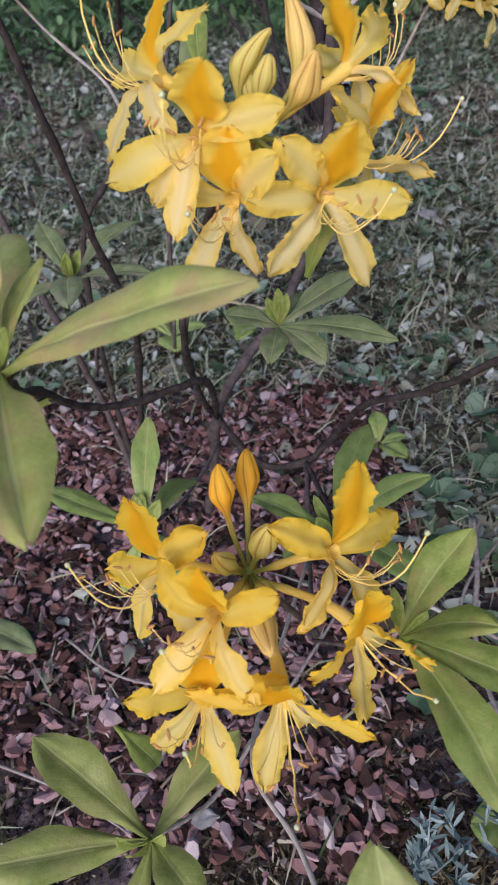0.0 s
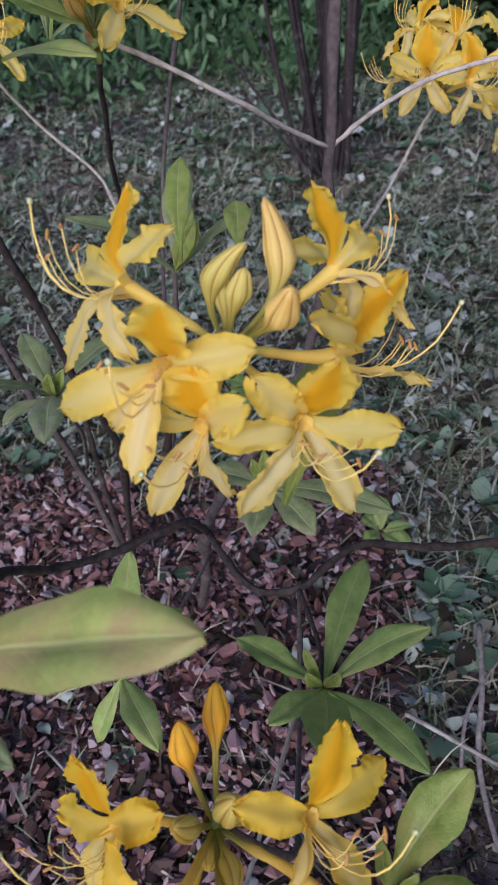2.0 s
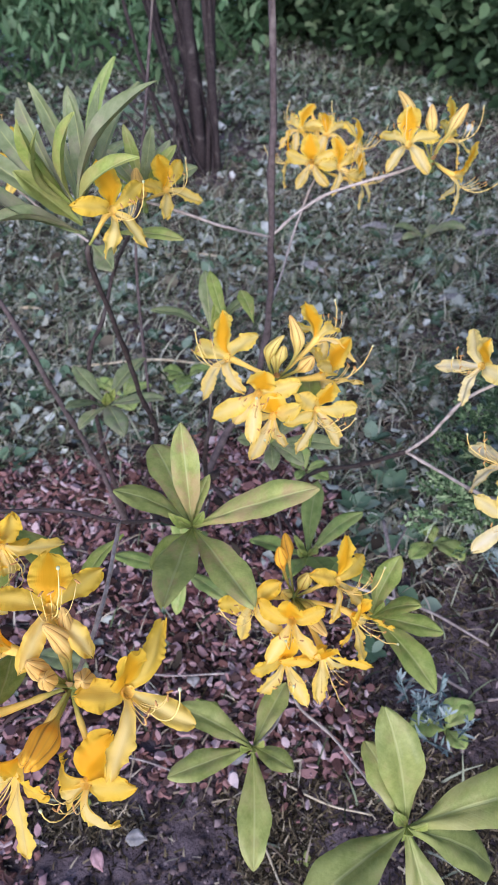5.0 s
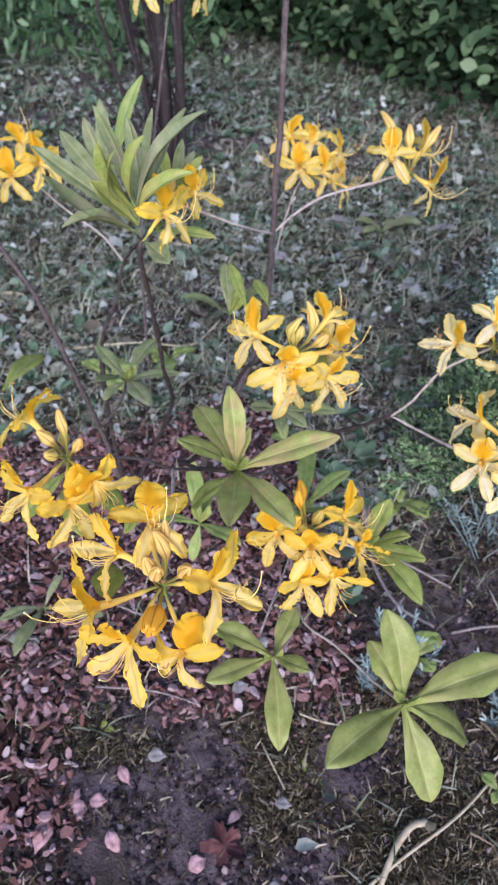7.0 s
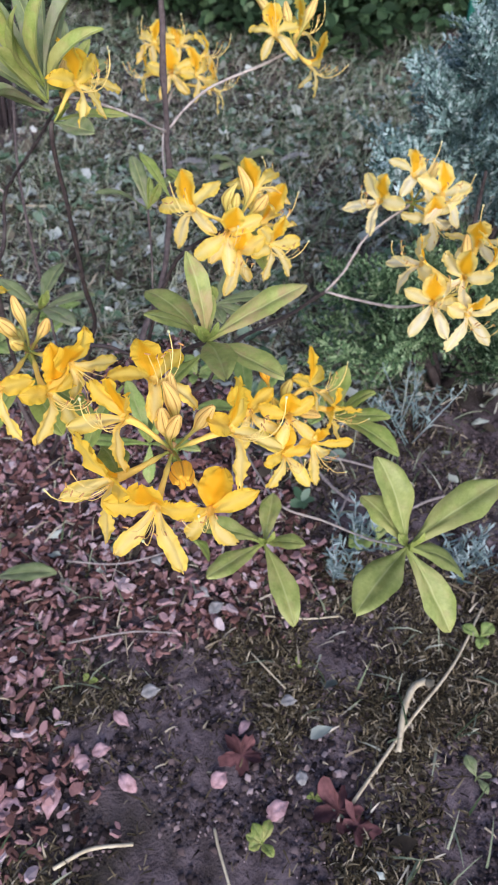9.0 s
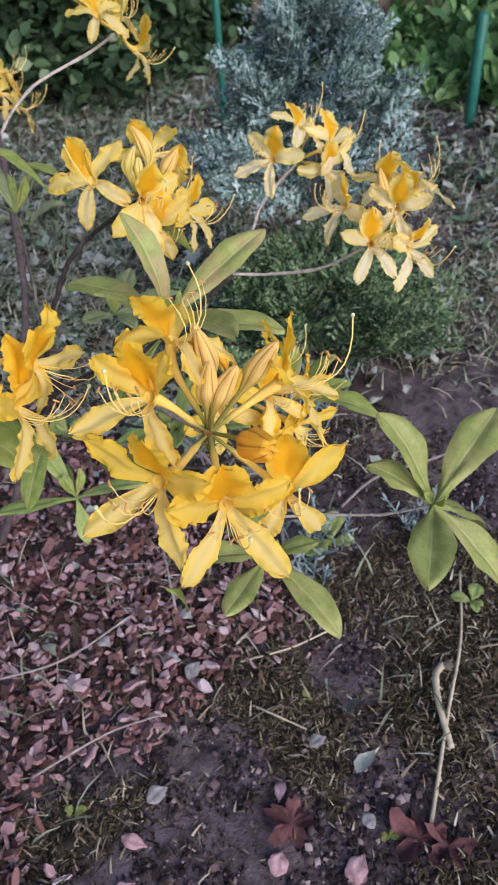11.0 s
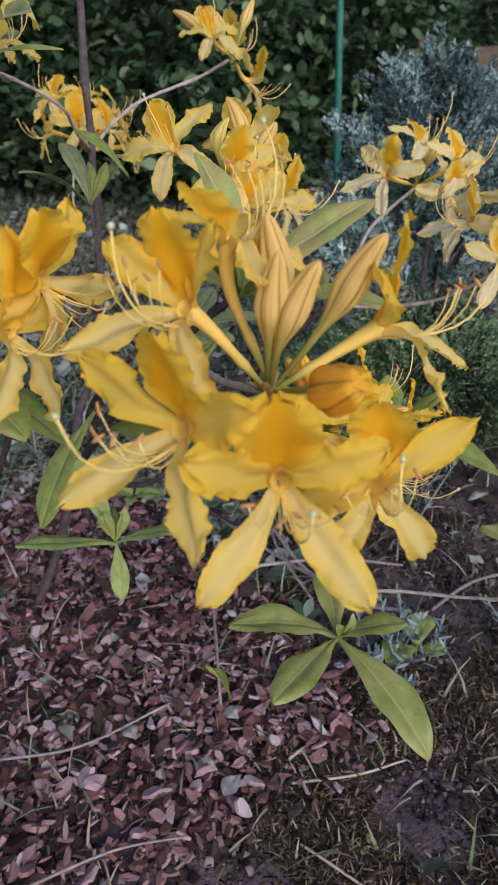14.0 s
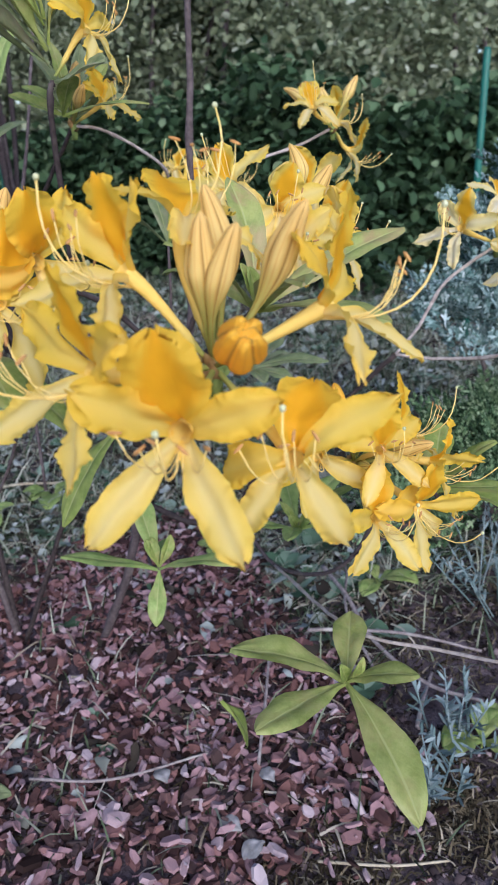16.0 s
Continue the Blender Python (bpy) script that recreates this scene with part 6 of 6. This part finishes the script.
for n, (x, y, ln, turn) in enumerate(((-0.168, 0.247, 0.030, 20), (-0.232, 0.258, 0.024, 140), (-0.198, 0.233, 0.026, 75), (-0.248, 0.234, 0.026, -100), (-0.200, 0.200, 0.036, 200),
                                      (-0.291, 0.192, 0.042, -30), (-0.311, 0.215, 0.034, 60), (-0.085, 0.140, 0.026, 110), (-0.052, 0.171, 0.026, -60), (-0.036, 0.076, 0.036, 95))):
    fallen_leaf(x, y, ln, ln * (0.24 + 0.05 * (n % 4)), turn, FALLEN, PINK, 40 + n, 0.4 + 0.15 * (n % 5))
for n, (x, y, ln, turn) in enumerate(((0.002, 0.365, 0.026, 30), (0.015, 0.346, 0.026, 100), (-0.040, 0.445, 0.024, 10), (0.032, 0.170, 0.022, 70), (-0.008, 0.097, 0.020, 160), (-0.115, 0.270, 0.026, 80), (0.055, 0.395, 0.022, 10))):
    fallen_leaf(x, y, ln, ln * 0.36, turn, PALE_LEAF, "pale greyish dry leaf lying on the bark", 60 + n, dz=0.018)
for n, (x, y, ln, turn) in enumerate(((0.56, 1.74, 0.11, -100), (0.68, 1.67, 0.10, 120), (0.76, 1.655, 0.10, -60), (0.83, 1.60, 0.09, -110), (0.40, 1.50, 0.08, 40), (0.62, 1.30, 0.08, -80))):
    fallen_leaf(x, y, ln, ln * 0.2, turn, PALE_LEAF, "long bluish grey leaf lying in the grass", 80 + n, dz=0.02)


def maple_leaf(x, y, size, turn, seed):
    """A curled, dark red lobed leaf."""
    rng = random.Random(seed)
    n = 40
    ring = []
    lobe = [rng.uniform(0.6, 1.15) for _ in range(6)]
    for k in range(n):
        a = 2 * math.pi * k / n
        lobes = abs(math.cos(2.5 * a)) ** 0.9
        r = size * (0.42 + 0.58 * lobes * lobe[int(2.5 * a / math.pi + 0.5) % 5]) * rng.uniform(0.80, 1.08)
        ring.append((math.cos(a) * r, math.sin(a) * r, 0.010 * math.sin(3 * a + seed) * r / size + rng.uniform(0, 0.008)))
    inner = [(p[0] * 0.5, p[1] * 0.5, p[2] * 0.4 - 0.002) for p in ring]
    verts = [(0, 0, 0)] + inner + ring
    faces = [(0, 1 + k, 1 + (k + 1) % n) for k in range(n)] + [(1 + k, 1 + n + k, 1 + n + (k + 1) % n, 1 + (k + 1) % n) for k in range(n)]
    ob = tagged(new("maple_leaf", mesh_from("maple_leaf", verts, faces, [FALLEN_DARK])), "crumpled dark red lobed leaf on the soil", "leaf", "fallen maple leaves")
    ob.matrix_world = pose(x, y, ground_height(x, y) + 0.008, 8, -6, turn)


maple_leaf(-0.060, 0.148, 0.030, 30, 1)
maple_leaf(0.010, 0.040, 0.034, 100, 2)
maple_leaf(0.020, 0.015, 0.026, 160, 5)
maple_leaf(-0.02, 0.60, 0.030, 10, 3)
maple_leaf(0.12, 0.92, 0.035, 60, 4)


def lying_stick(name, label, points, r0, r1, material, z=0.006):
    pts = spline([(x, y, ground_height(x, y) + z + h) for x, y, h in points], 8)
    n = len(pts)
    rng = random.Random(n)
    v, f, uv = sweep(pts, [r0 + (r1 - r0) * k / (n - 1) for k in range(n)], 8, 0.08, rng)
    return tagged(new(name, mesh_from(name, v, f, [material], uv)), label, "stick", "sticks on the ground")


STRAIGHT = "thin straight straw-coloured stick lying on the soil"
lying_stick("dry_stick", STRAIGHT, [(0.335, 0.165, 0.004), (0.24, 0.115, 0.006), (0.14, 0.08, 0.004), (0.028, 0.038, 0)], 0.0016, 0.0022, STICK)
lying_stick("bent_stalk", "thick pale bent stalk lying across a stick", [(0.193, 0.115, 0.004), (0.170, 0.112, 0.012), (0.140, 0.092, 0.010), (0.108, 0.058, 0)], 0.0048, 0.0034, STICK)
lying_stick("dry_stick", STRAIGHT, [(-0.300, 0.140, 0), (-0.258, 0.138, 0.003), (-0.213, 0.120, 0)], 0.0024, 0.0020, STICK)
lying_stick("dry_stick", STRAIGHT, [(-0.125, 0.092, 0), (-0.130, 0.07, 0.002), (-0.136, 0.03, 0)], 0.0016, 0.0016, STICK)
lying_stick("dry_stick", STRAIGHT, [(0.015, 0.262, 0), (0.02, 0.235, 0.003), (0.030, 0.195, 0)], 0.0013, 0.0013, STICK)
lying_stick("dry_stick", STRAIGHT, [(0.05, 0.31, 0), (0.10, 0.27, 0.004), (0.15, 0.25, 0)], 0.0014, 0.0011, STICK)
lying_stick("dry_stick", STRAIGHT, [(-0.38, 1.57, 0), (-0.33, 1.54, 0.01), (-0.28, 1.50, 0)], 0.004, 0.003, STICK)
lying_stick("dry_stick", STRAIGHT, [(-0.24, 1.26, 0.01), (-0.05, 1.225, 0.02), (0.07, 1.20, 0.01), (0.155, 1.27, 0.02)], 0.003, 0.0022, STICK)
lying_stick("dry_stick", STRAIGHT, [(-0.03, 1.82, 0), (0.13, 1.70, 0.012), (0.30, 1.59, 0)], 0.0032, 0.0026, STICK)
TWIGGY = "grey dead twig lying over the soil"
lying_stick("dead_twig", TWIGGY, [(0.29, 0.66, 0.03), (0.278, 0.585, 0.03), (0.262, 0.506, 0.02), (0.272, 0.42, 0.01), (0.318, 0.375, 0)], 0.0032, 0.0022, PALE_TWIG)
lying_stick("dead_twig", TWIGGY, [(0.20, 0.56, 0.02), (0.234, 0.537, 0.025), (0.306, 0.492, 0.02), (0.37, 0.43, 0.01)], 0.0026, 0.0018, PALE_TWIG)
lying_stick("dead_twig", TWIGGY, [(0.225, 0.38, 0.0), (0.255, 0.405, 0.006), (0.29, 0.43, 0.01)], 0.0026, 0.0018, PALE_TWIG)
lying_stick("dead_twig", TWIGGY, [(0.34, 0.36, 0.0), (0.42, 0.345, 0.012), (0.55, 0.29, 0.008), (0.66, 0.30, 0)], 0.0024, 0.0014, PALE_TWIG)
lying_stick("dead_twig", TWIGGY, [(0.24, 0.47, 0.0), (0.26, 0.56, 0.03), (0.33, 0.66, 0.02), (0.36, 0.76, 0)], 0.002, 0.0014, PALE_TWIG)
lying_stick("dead_twig", TWIGGY, [(0.05, 0.42, 0.01), (0.12, 0.52, 0.03), (0.16, 0.60, 0.02)], 0.0018, 0.0012, PALE_TWIG)
lying_stick("dead_twig", TWIGGY, [(-0.16, 0.52, 0.016), (-0.09, 0.47, 0.022), (0.01, 0.455, 0.016)], 0.0016, 0.0012, PALE_TWIG)
lying_stick("dead_twig", TWIGGY, [(-0.20, 0.39, 0.014), (-0.12, 0.36, 0.02), (-0.06, 0.33, 0.014)], 0.0015, 0.0010, PALE_TWIG)


def seedling(x, y, size, count, seed, label, material, half=0.4, rise=0.35):
    """A small plant of a few broad leaves on short stalks."""
    rng = random.Random(seed)
    plant = tagged(new("seedling"), label, "seedling", "small plants on the soil")
    plant.location = (x, y, ground_height(x, y))
    v, f, uv = sweep([Vector((0, 0, -0.004)), Vector((0, 0, size * 0.2)), Vector((0, 0, size * 0.35))], [0.0014, 0.0012, 0.0008], 6)
    part_of(plant, "stem", mesh_from("stem", v, f, [material], uv))
    for k in range(count):
        a = 6.283 * k / count + rng.uniform(-0.8, 0.8)
        ln = size * rng.uniform(0.45, 1.2)
        b = Vector((0, 0, size * 0.3))
        t = b + Vector((math.cos(a), math.sin(a), rise * rng.uniform(0.2, 1.2))) * ln
        leaf(plant, b, t, ln * half * rng.uniform(0.6, 1.0), 0.5, 0.35, seed=seed * 10 + k, material=material)


FRESH = "small bright green seedling in the soil"
seedling(-0.195, 0.333, 0.014, 4, 1, FRESH, LEAF)
seedling(-0.084, 0.052, 0.022, 6, 2, FRESH, LEAF)
seedling(-0.007, 0.066, 0.014, 4, 3, FRESH, LEAF)
seedling(0.171, -0.010, 0.034, 3, 4, "small plant with grey-green oval leaves", LEAF_SAGE, 0.32, 0.15)
seedling(0.30, 0.13, 0.024, 4, 5, FRESH, LEAF_SHADE)
seedling(0.27, 0.33, 0.045, 4, 6, "low plant with dark round leaves", LEAF_SHADE, 0.45)
seedling(0.36, 0.62, 0.05, 5, 7, "low plant with dark round leaves", LEAF_SHADE, 0.4)
seedling(-0.27, 0.535, 0.085, 4, 8, "small plant with grey-green long leaves", LEAF_SAGE, 0.17, 0.3)
seedling(0.06, 0.22, 0.012, 4, 9, FRESH, LEAF)
seedling(0.20, 0.83, 0.05, 6, 10, "low plant with dark round leaves", LEAF_SHADE, 0.35)
seedling(-0.12, 1.12, 0.07, 6, 11, "low plant with dark round leaves", LEAF_SHADE, 0.32)
seedling(0.02, 1.16, 0.06, 5, 12, "low plant with dark round leaves", LEAF_SHADE, 0.35)
seedling(0.70, 1.62, 0.10, 6, 13, "low plant with pale grey-green leaves", LEAF_SAGE, 0.28)
